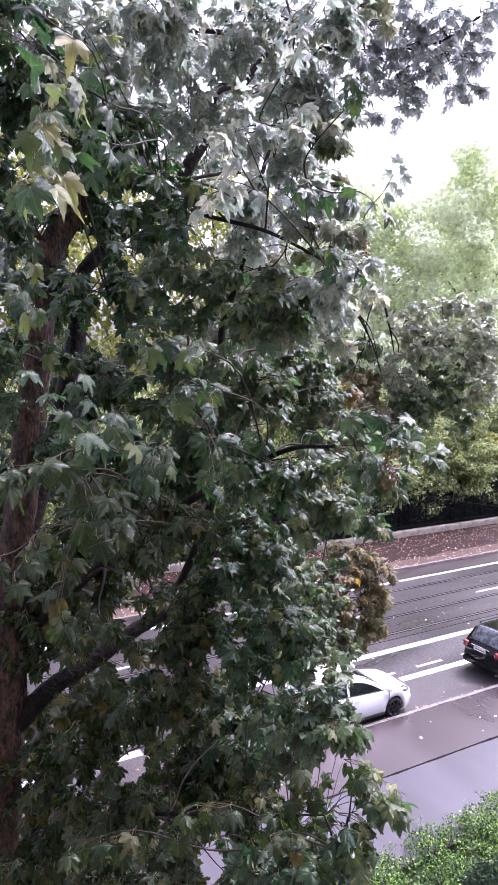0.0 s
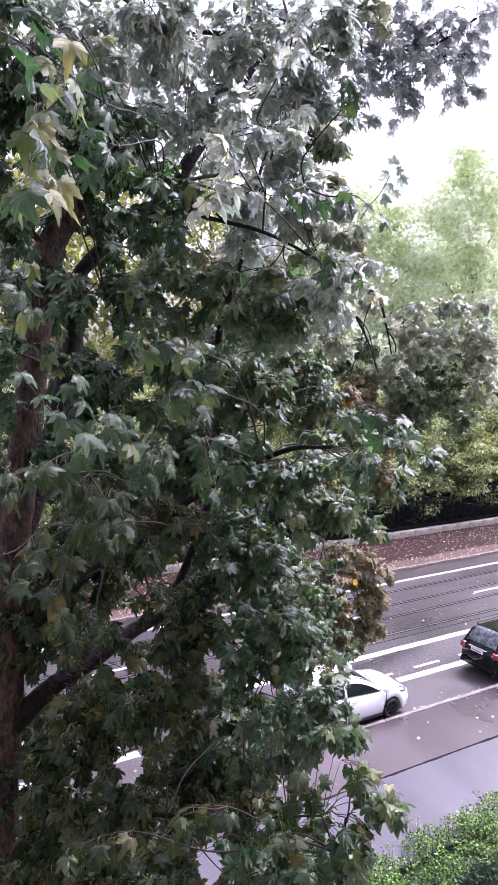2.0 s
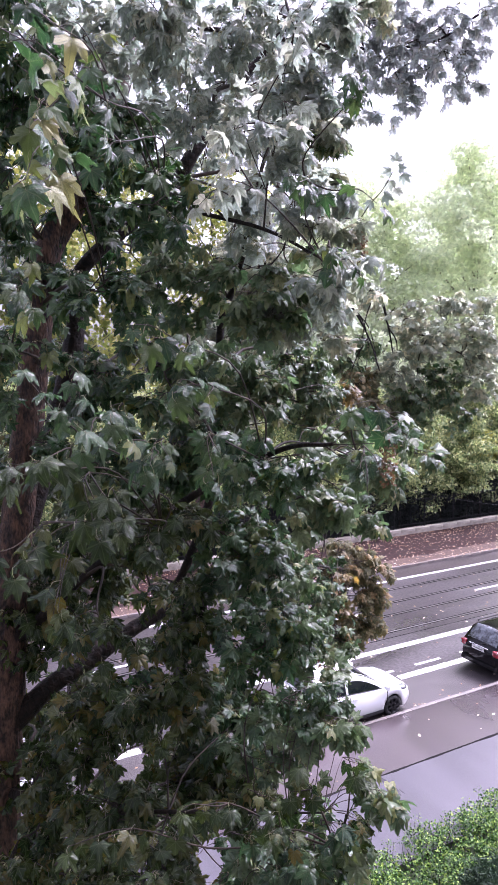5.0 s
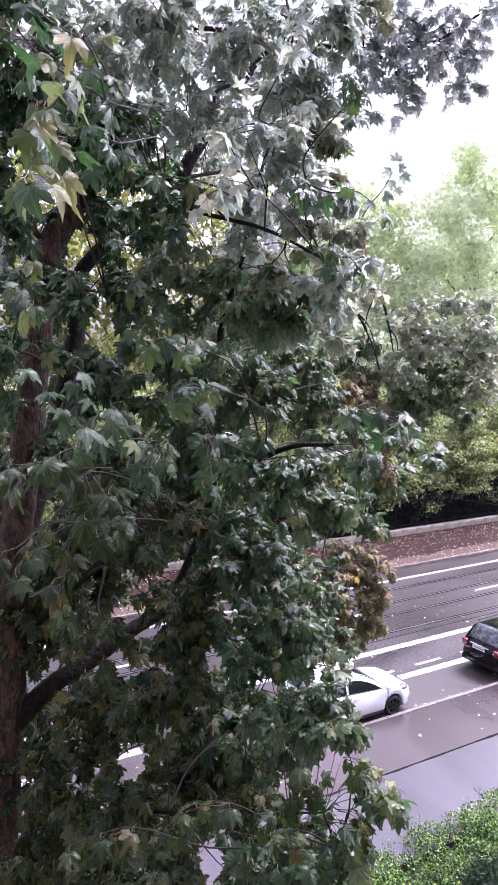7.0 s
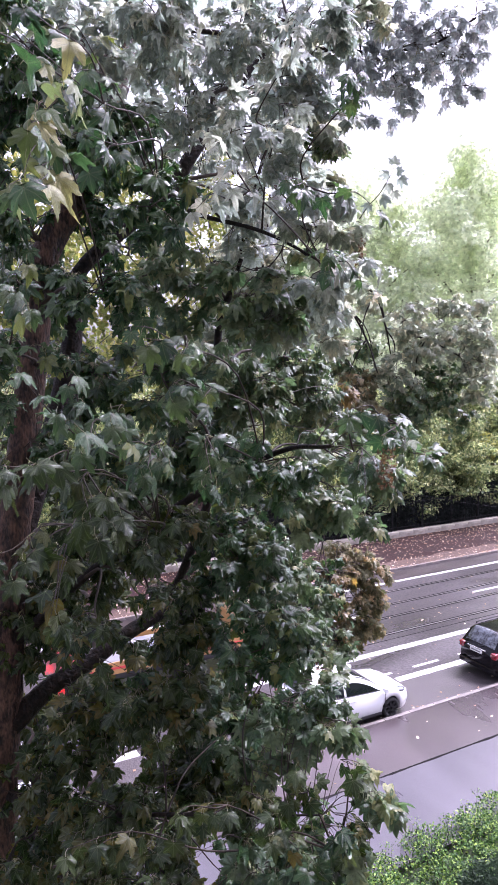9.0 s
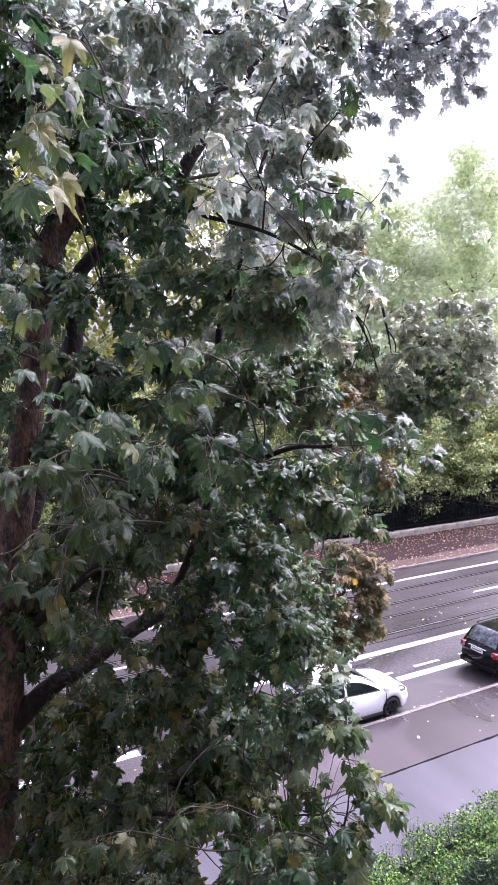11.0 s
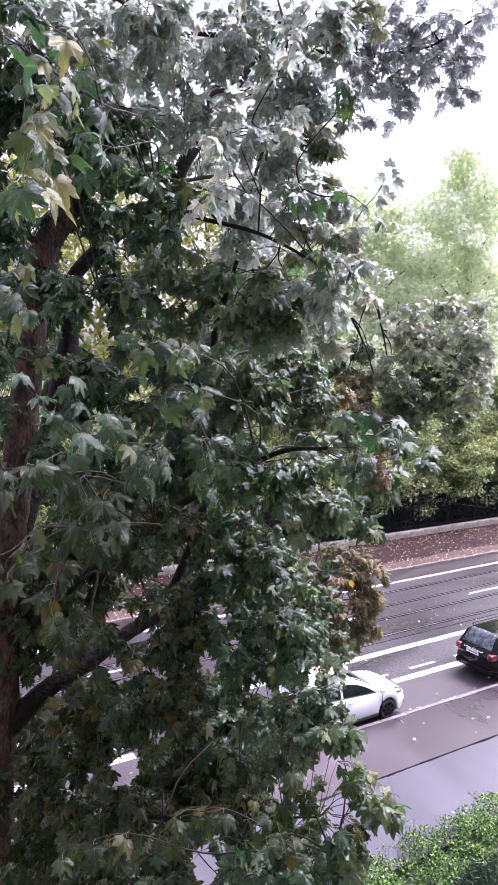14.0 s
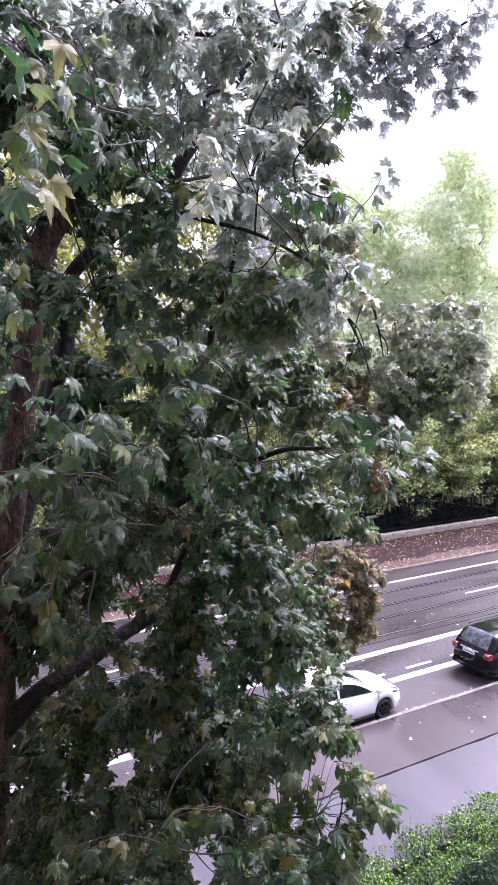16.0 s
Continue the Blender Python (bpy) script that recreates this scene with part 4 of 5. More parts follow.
SIGHT_LANES += [(0.45, 3.05, 9.34, 0.77, 5.18, 8.5, 0.0161), (0.44, 3.03, 9.12, 0.74, 5.15, 8.13, 0.0161), (0.42, 3.01, 8.87, 0.71, 5.12, 7.71, 0.0161), (0.62, 3.09, 10.45, 1.05, 5.25, 10.39, 0.0161), (0.39, 2.6, 9.18, 0.72, 4.75, 8.06, 0.015), (0.38, 2.6, 9.07, 0.7, 4.74, 7.86, 0.015), (0.37, 2.59, 8.96, 0.68, 4.73, 7.67, 0.015), (0.36, 2.58, 8.86, 0.65, 4.72, 7.47, 0.015), (0.34, 2.58, 8.75, 0.62, 4.71, 7.28, 0.015), (1.45, 2.41, 8.58, 4.59, 7.63, 4.35, 0.01), (1.62, 2.34, 8.75, 5.13, 7.4, 4.88, 0.014), (0.61, 2.96, 9.31, 1.95, 9.36, 6.68, 0.0076), (1, 2.75, 9.38, 3.17, 8.72, 6.87, 0.0062)]
SIGHT_LANES += [(0.63, 3.2, 11.38, 1.99, 10.14, 13.21, 0.0107), (0.74, 3.13, 11.29, 2.33, 9.92, 12.94, 0.0129), (0.68, 3.14, 11.13, 2.16, 9.95, 12.43, 0.0118), (0.85, 3.04, 11.03, 2.69, 9.62, 12.12, 0.0081), (1, 2.95, 11, 3.18, 9.34, 12.02, 0.0075), (0.89, 2.98, 10.68, 2.8, 9.42, 11.01, 0.015), (0.87, 3, 10.77, 2.75, 9.48, 11.28, 0.0086), (0.93, 2.94, 10.6, 2.95, 9.31, 10.75, 0.0097), (1.22, 2.74, 10.31, 3.88, 8.69, 9.84, 0.0129), (1.28, 2.72, 10.36, 4.06, 8.6, 10, 0.0075), (1.25, 2.82, 11.08, 3.97, 8.93, 12.26, 0.0107), (1.31, 2.8, 11.15, 4.15, 8.86, 12.49, 0.0086), (0.57, 2.96, 9.15, 1.8, 9.38, 6.15, 0.0052)]
SIGHT_LANES += [(0.87, 2.83, 9.48, 2.76, 8.98, 7.19, 0.0043), (0.94, 2.8, 9.46, 2.97, 8.86, 7.13, 0.0046), (1.02, 2.74, 9.38, 3.23, 8.68, 6.88, 0.004), (1.07, 2.72, 9.4, 3.4, 8.6, 6.96, 0.0034), (1.04, 2.71, 9.23, 3.29, 8.59, 6.43, 0.0043), (0.95, 2.76, 9.23, 3.01, 8.74, 6.41, 0.0034), (0.92, 2.73, 8.83, 2.92, 8.64, 5.14, 0.0107), (0.94, 2.73, 8.89, 2.97, 8.64, 5.35, 0.0066), (0.91, 2.73, 8.76, 2.88, 8.63, 4.93, 0.0075), (0.65, 2.93, 9.3, 2.06, 9.29, 6.62, 0.0025), (1.45, 2.46, 9.03, 4.59, 7.79, 5.76, 0.0037), (1.57, 2.41, 9.18, 4.98, 7.64, 6.25, 0.005), (1.65, 2.37, 9.2, 5.22, 7.52, 6.33, 0.0058)]
SIGHT_LANES += [(1.61, 2.44, 9.51, 5.08, 7.71, 7.31, 0.005), (0.42, 2.64, 9.62, 0.81, 5.08, 8.78, 0.0104), (0.42, 2.63, 9.51, 0.8, 5.06, 8.58, 0.0104), (0.41, 2.62, 9.4, 0.79, 5.04, 8.35, 0.0104), (0.41, 2.61, 9.28, 0.78, 5.01, 8.12, 0.0104), (0.4, 2.59, 9.15, 0.77, 4.99, 7.88, 0.0104), (0.39, 2.59, 9.02, 0.74, 4.97, 7.63, 0.0104), (0.38, 2.58, 8.9, 0.72, 4.96, 7.39, 0.0096), (0.36, 2.57, 8.77, 0.69, 4.94, 7.14, 0.0087), (0.64, 2.69, 11.01, 1.29, 5.38, 11.49, 0.0081), (0.69, 2.67, 11.09, 1.38, 5.35, 11.65, 0.0086), (0.74, 2.65, 11.17, 1.49, 5.31, 11.82, 0.0081), (0.53, 2.7, 10.56, 1.04, 5.29, 10.59, 0.0115)]
SIGHT_LANES += [(0.52, 2.69, 10.45, 1.02, 5.28, 10.38, 0.0115), (0.5, 2.69, 10.35, 0.98, 5.27, 10.17, 0.0115), (0.49, 2.68, 10.24, 0.96, 5.25, 9.96, 0.0106), (0.67, 2.64, 10.72, 1.42, 5.58, 10.93, 0.0076), (0.67, 2.63, 10.62, 1.42, 5.56, 10.72, 0.0081), (0.66, 2.62, 10.52, 1.39, 5.55, 10.5, 0.0081), (0.64, 2.62, 10.42, 1.35, 5.54, 10.3, 0.0072), (0.55, 2.54, 9.33, 1.1, 5.07, 8.13, 0.0044), (0.62, 2.51, 9.39, 1.26, 5.11, 8.2, 0.0044), (0.68, 2.47, 9.43, 1.42, 5.14, 8.25, 0.0046), (0.76, 2.44, 9.49, 1.61, 5.16, 8.34, 0.0044), (0.83, 2.41, 9.55, 1.79, 5.18, 8.41, 0.0044), (0.9, 2.38, 9.6, 1.97, 5.21, 8.49, 0.0039)]
SIGHT_LANES += [(0.59, 3.18, 10.98, 1.86, 10.06, 11.96, 0.0078), (1.08, 2.95, 11.33, 3.42, 9.33, 13.05, 0.0082), (0.96, 2.95, 10.81, 3.03, 9.35, 11.42, 0.0084), (1.04, 2.88, 10.59, 3.3, 9.11, 10.71, 0.0089), (1.23, 2.8, 10.76, 3.88, 8.86, 11.26, 0.0082), (1.4, 2.71, 10.86, 4.45, 8.59, 11.57, 0.0088), (1.41, 2.67, 10.56, 4.47, 8.46, 10.64, 0.0059), (1.17, 2.84, 10.86, 3.69, 9, 11.57, 0.0073)]
SIGHT_LANES += [(1.33, 2.68, 10.24, 4.21, 8.48, 9.62, 0.0089), (1.06, 2.85, 10.44, 3.35, 9.03, 10.25, 0.0079), (1.44, 2.62, 10.32, 4.56, 8.31, 9.86, 0.0088), (1.53, 2.59, 10.44, 4.86, 8.2, 10.25, 0.0062), (0.55, 3.17, 10.76, 1.75, 10.03, 11.26, 0.0073), (0.99, 2.97, 11.12, 3.15, 9.4, 12.39, 0.0066), (1.18, 2.87, 11.13, 3.74, 9.08, 12.43, 0.0076), (1.33, 2.73, 10.66, 4.21, 8.64, 10.95, 0.0077)]
SIGHT_LANES += [(1.49, 2.41, 8.77, 4.72, 7.62, 4.95, 0.0074), (1.51, 2.39, 8.69, 4.79, 7.55, 4.7, 0.0091), (1.45, 2.42, 8.71, 4.59, 7.67, 4.75, 0.0074), (1.58, 2.34, 8.67, 5.01, 7.42, 4.63, 0.0107), (1.53, 2.37, 8.59, 4.83, 7.5, 4.4, 0.0074), (1.43, 2.46, 8.94, 4.54, 7.79, 5.49, 0.0050), (1.48, 2.38, 8.5, 4.68, 7.54, 4.09, 0.0058), (1.57, 2.33, 8.5, 4.99, 7.37, 4.1, 0.0074), (1.38, 2.44, 8.59, 4.38, 7.74, 4.4, 0.0058), (1.62, 2.33, 8.74, 5.13, 7.39, 4.87, 0.0083), (1.34, 2.45, 8.45, 4.26, 7.75, 3.93, 0.0050), (1.72, 2.26, 8.64, 5.46, 7.17, 4.56, 0.0074)]
# single leafy twigs that reach out towards the house: x, y, z
NEAR_TWIGS = [(0.54, 2.60, 11.70), (0.60, 2.77, 11.49), (0.49, 2.68, 11.20), (0.79, 3.16, 11.78), (0.90, 3.19, 11.61), (0.63, 3.13, 10.82), (1.06, 2.87, 10.67), (0.85, 2.72, 10.34), (0.72, 3.03, 10.37), (1.12, 2.70, 10.43), (1.05, 2.81, 10.10), (1.33, 2.76, 10.04), (0.77, 2.71, 9.88), (0.42, 2.55, 9.80), (0.59, 2.66, 9.61), (0.45, 2.68, 10.12), (2.08, 2.49, 10.23), (2.11, 2.69, 10.04), (1.88, 2.73, 8.44), (2.17, 2.68, 8.38), (1.18, 2.77, 8.47), (1.57, 2.65, 8.30), (0.72, 3.11, 8.24), (1.74, 2.70, 11.36), (1.37, 2.79, 11.36), (2.30, 3.00, 11.95), (2.03, 2.84, 11.02), (1.91, 2.93, 12.09)]

SECOND_TRUNK = [(4.6, 10.9, -0.1, 0.24), (4.7, 11.2, 3.0, 0.18), (4.99, 11.60, 5.79, 0.161), (5.84, 12.09, 8.93, 0.145), (6.70, 12.52, 11.63, 0.127), (7.19, 12.44, 13.24, 0.092), (7.56, 12.40, 14.62, 0.058)]
SECOND_LIMBS = [
    [(6.68, 12.47, 11.17, 0.045), (8.03, 11.82, 11.86, 0.035), (8.63, 11.48, 11.81, 0.029), (8.83, 11.06, 11.16, 0.017), (8.86, 10.73, 10.49, 0.012)],
    [(7.16, 12.39, 12.67, 0.038), (8.47, 11.67, 12.67, 0.035), (9.15, 11.23, 12.09, 0.032), (9.32, 11.05, 11.40, 0.019), (9.39, 10.93, 10.71, 0.009)],
    [(9.32, 11.05, 11.40, 0.019), (10.02, 10.64, 11.17, 0.019), (10.61, 10.28, 10.83, 0.013)],
    [(8.46, 11.34, 11.82, 0.014), (8.73, 11.16, 11.52, 0.011), (8.82, 11.05, 11.02, 0.008), (8.73, 11.03, 10.46, 0.004)],
    [(8.64, 11.23, 11.68, 0.014), (8.84, 11.08, 11.36, 0.011), (8.93, 10.97, 10.89, 0.008), (8.95, 10.90, 10.41, 0.004)],
    [(9.01, 11.07, 12.04, 0.014), (8.83, 11.12, 11.64, 0.011), (8.71, 11.12, 11.09, 0.008), (8.60, 11.12, 10.59, 0.004)],
    [(9.19, 10.89, 11.36, 0.014), (9.32, 10.78, 11.07, 0.011), (9.28, 10.75, 10.68, 0.008), (9.16, 10.77, 10.23, 0.004)],
    [(8.83, 11.06, 11.16, 0.014), (8.63, 11.13, 10.82, 0.011), (8.49, 11.16, 10.46, 0.008), (8.44, 11.15, 10.12, 0.004)],
    [(9.88, 10.49, 11.16, 0.014), (9.71, 10.53, 10.80, 0.011), (9.65, 10.52, 10.37, 0.008), (9.53, 10.54, 10.01, 0.004)],
]
SECOND_CROWN = [(9, 11.31, 12.09, 0.46), (9.64, 10.91, 11.63, 0.52), (10.02, 10.64, 11.17, 0.64), (10.83, 10.85, 11.85, 0.5), (10.83, 10.2, 11.17, 0.58), (9.38, 10.91, 10.48, 0.58), (10.18, 10.45, 10.25, 0.64), (10.79, 10.11, 10.25, 0.52), (8.75, 11.21, 10.14, 0.58), (8.38, 11.49, 10.71, 0.58), (9.75, 10.63, 9.79, 0.52), (11.85, 10.86, 11.71, 0.5), (8.12, 11.74, 11.63, 0.69), (7.36, 12.04, 10.71, 0.81), (10.92, 10.52, 9.53, 0.42), (6.57, 12.53, 11.17, 1.04), (6.1, 12.62, 9.79, 1.04), (6.95, 12.49, 12.55, 1.04), (9.0, 11.0, 9.6, 0.5), (9.5, 10.8, 9.9, 0.5), (8.3, 11.4, 9.7, 0.5), (11.3, 10.3, 10.7, 0.45), (8.9, 11.3, 11.1, 0.4)]

H_A = np.array([h[:3] for h in SIGHT_LANES])
H_D = np.array([h[3:6] for h in SIGHT_LANES]) - H_A
H_K = np.array([h[6] for h in SIGHT_LANES])


def outside_lanes(p, margin=1.0):
    """True where a point lies outside all the lanes cleared for the camera's view."""
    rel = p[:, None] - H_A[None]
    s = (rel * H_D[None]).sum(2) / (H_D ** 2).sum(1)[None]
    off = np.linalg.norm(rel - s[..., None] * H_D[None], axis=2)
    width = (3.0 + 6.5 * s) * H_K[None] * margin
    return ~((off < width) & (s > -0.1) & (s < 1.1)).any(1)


def twig_line(rng, a, b, r, sag=0.05, steps=2):
    a, b = np.asarray(a, dtype=float), np.asarray(b, dtype=float)
    n = np.linalg.norm(b - a)
    m1 = a + (b - a) * 0.35 + rng.normal(0, 0.05, 3) * n + np.array([0, 0, sag * n])
    m2 = a + (b - a) * 0.7 + rng.normal(0, 0.05, 3) * n + np.array([0, 0, sag * n])
    return smooth_line([(*a, r), (*m1, r * 0.75), (*m2, r * 0.5), (*b, r * 0.25)], steps)


def leaf_rows(rng, line, n, size, lean, droop):
    """Places and turns of n leaves in pairs along the outer part of a twig."""
    k = (np.linspace(0.25, 1.0, n) * (len(line) - 1)).astype(int)
    base = line[k, :3]
    along = np.gradient(line[:, :3], axis=0)[k]
    along /= np.linalg.norm(along, axis=1)[:, None] + 1e-9
    side = np.cross(along, [0, 0, 1.0])
    side /= np.linalg.norm(side, axis=1)[:, None] + 1e-9
    sign = np.where(np.arange(n) % 2 == 0, 1.0, -1.0)[:, None]
    out = side * sign * rng.uniform(0.5, 1.0, (n, 1)) + along * rng.uniform(0.1, 0.8, (n, 1)) + rng.normal(0, 0.25, (n, 3)) + lean * 0.35
    s = size * rng.uniform(0.65, 1.15, n)
    tip = out / np.linalg.norm(out, axis=1)[:, None] - np.array([0, 0, 1.0]) * rng.uniform(0.05, 1.0, (n, 1)) * droop * 1.9
    face = out * 0.7 + rng.normal(0, 0.45, (n, 3)) + lean * 0.5 + np.array([0, 0, 0.7])
    tip_n = tip / np.linalg.norm(tip, axis=1)[:, None]
    return base + tip_n * (0.62 * s)[:, None], tip, face, s


MOVING = []


def bough(tree, skeleton, mass, rng, leaf, size, shape, spacing, per_twig, tilt=0.0, cut_lanes=True):
    """A side branch from the nearest limb to a leafy mass, its twigs, and its leaves."""
    c, r = np.array(mass[:3]), mass[3]
    lean = np.array([-0.25, -0.75, 0.25])
    cost = np.linalg.norm(skeleton[:, :3] - c, axis=1) + 0.6 * np.maximum(0, skeleton[:, 2] - c[2] - 0.1)
    root = skeleton[np.argmin(cost)]
    stem = twig_line(rng, root[:3], c, min(root[3] * 0.6, (0.006 + 0.009 * np.linalg.norm(root[:3] - c)) * (1 if r > 0.26 else 0.36)), 0.08, 4)
    pieces, rows = [tube(stem, 5)], []
    count = max(4 if r > 0.14 else 2, int((r / spacing) ** 3 * 4.2))
    gap = np.linalg.norm(stem[:, :3] - c, axis=1)
    first = min(len(stem) - 3, int(np.argmax(gap < 1.3 * r)))
    forks = [stem[first:, :3]]
    for _ in range(int(2 + 9 * r) if r > 0.2 else 1):
        d = rng.normal(size=3)
        sub = twig_line(rng, stem[rng.integers(first, len(stem))][:3], c + d * 0.62 * r / np.linalg.norm(d), 0.004 + 0.005 * r)
        if cut_lanes and not outside_lanes(sub[:, :3], 0.75).all():
            continue
        pieces.append(tube(sub, 4))
        forks.append(sub[len(sub) // 3:, :3])
    forks = np.vstack(forks)
    for _ in range(count):
        d = rng.normal(size=3)
        d *= rng.uniform(0, 1) ** 0.4 / np.linalg.norm(d)
        end = c + d * r * np.array([1, 1, 0.95])
        a = forks[rng.choice(len(forks), min(len(forks), 14), replace=False)]
        a = a[np.argmin(np.linalg.norm(a - end, axis=1))]
        reach = np.linalg.norm(end - a)
        if reach < 0.12:
            end = a + np.array([0.1, -0.1, 0.02])
            reach = 0.14
        line = twig_line(rng, a, end + np.array([0, 0, -0.05]), 0.0036 + 0.0016 * reach)
        if cut_lanes and not outside_lanes(line[:, :3], 0.75).all():
            continue
        row = leaf_rows(rng, line[len(line) // 3:], per_twig if r > 0.14 else 6, size, lean, 0.9)
        if cut_lanes and outside_lanes(row[0]).mean() < 0.6:
            continue
        pieces.append(tube(line, 3))
        rows.append(row)
    if not rows:
        return
    where, tip, face, s = (np.concatenate([q[i] for q in rows]) for i in range(4))
    keep = np.linalg.norm(where - np.array(EYE), axis=1) > 1.9
    if cut_lanes:
        keep &= outside_lanes(where + tip / np.linalg.norm(tip, axis=1)[:, None] * (0.35 * s)[:, None])
        keep &= outside_lanes(where + tip / np.linalg.norm(tip, axis=1)[:, None] * (0.9 * s)[:, None], 0.8)
    where, tip, face, s = where[keep], tip[keep], face[keep], s[keep]
    v, f = join(pieces)
    ob = part("bough", mesh_of("bough", v - root[:3], f, [TWIG]), None, tree, at=Matrix.Translation(root[:3]))
    if len(where):
        tagged(part("foliage", leaves_mesh("foliage", shape, where - root[:3], tip, face, s, [leaf, PETIOLE], rng), None, ob), kind="stuff")
    MOVING.append((ob, root[:3].copy(), np.linalg.norm(c - root[:3]) + 0.15))


def stems(tree, trunk, limbs, rng):
    part("trunk", mesh_of("trunk", *tube(smooth_line(trunk, 10), 16, 0.07, rng), [BARK]), None, tree, "furrowed reddish-brown wet bark")
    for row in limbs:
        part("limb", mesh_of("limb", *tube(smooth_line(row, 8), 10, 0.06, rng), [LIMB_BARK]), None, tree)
    return np.vstack([smooth_line(trunk[2:], 6)] + [smooth_line(row, 6) for row in limbs])


def side_sprig(tree, rng, shapes):
    """A thin shoot with a few spread leaves, standing clear of the crown."""
    line = smooth_line([(2.528, 3.250, 11.401, 0.0035), (2.575, 3.234, 11.475, 0.003), (2.639, 3.208, 11.553, 0.0028), (2.699, 3.188, 11.660, 0.0022), (2.716, 3.184, 11.702, 0.0013)], 4)
    root = line[0, :3].copy()
    v, f = tube(line, 5)
    twig = part("twig", mesh_of("twig", v - root, f, [TWIG]), None, tree, at=Matrix.Translation(root))
    for base, end, size in (((2.715, 3.184, 11.696), (2.719, 3.190, 11.767), 0.055), ((2.705, 3.185, 11.663), (2.645, 3.218, 11.657), 0.05), ((2.714, 3.182, 11.676), (2.783, 3.145, 11.683), 0.045), ((2.683, 3.193, 11.628), (2.680, 3.187, 11.566), 0.056), ((2.727, 3.172, 11.657), (2.790, 3.130, 11.592), 0.062), ((2.627, 3.212, 11.531), (2.719, 3.156, 11.488), 0.06), ((2.596, 3.225, 11.498), (2.555, 3.243, 11.462), 0.05), ((2.701, 3.177, 11.579), (2.749, 3.137, 11.469), 0.05)):
        base, end = np.array(base), np.array(end)
        tip = (end - base)[None] + np.array([[0, -0.012, 0.0]])
        face = np.array([[-0.5, -0.75, 0.1]]) + rng.normal(0, 0.12, (1, 3))
        base = base + tip[0] / np.linalg.norm(tip[0]) * 0.5 * size
        m4 = Matrix(frames_for(tip, face)[0].tolist()).to_4x4()
        part("leaf", shapes[rng.integers(12)][2], None, twig, at=Matrix.Translation(base - root) @ m4 @ Matrix.Scale(size, 4))
    MOVING.append((twig, root, 0.5))


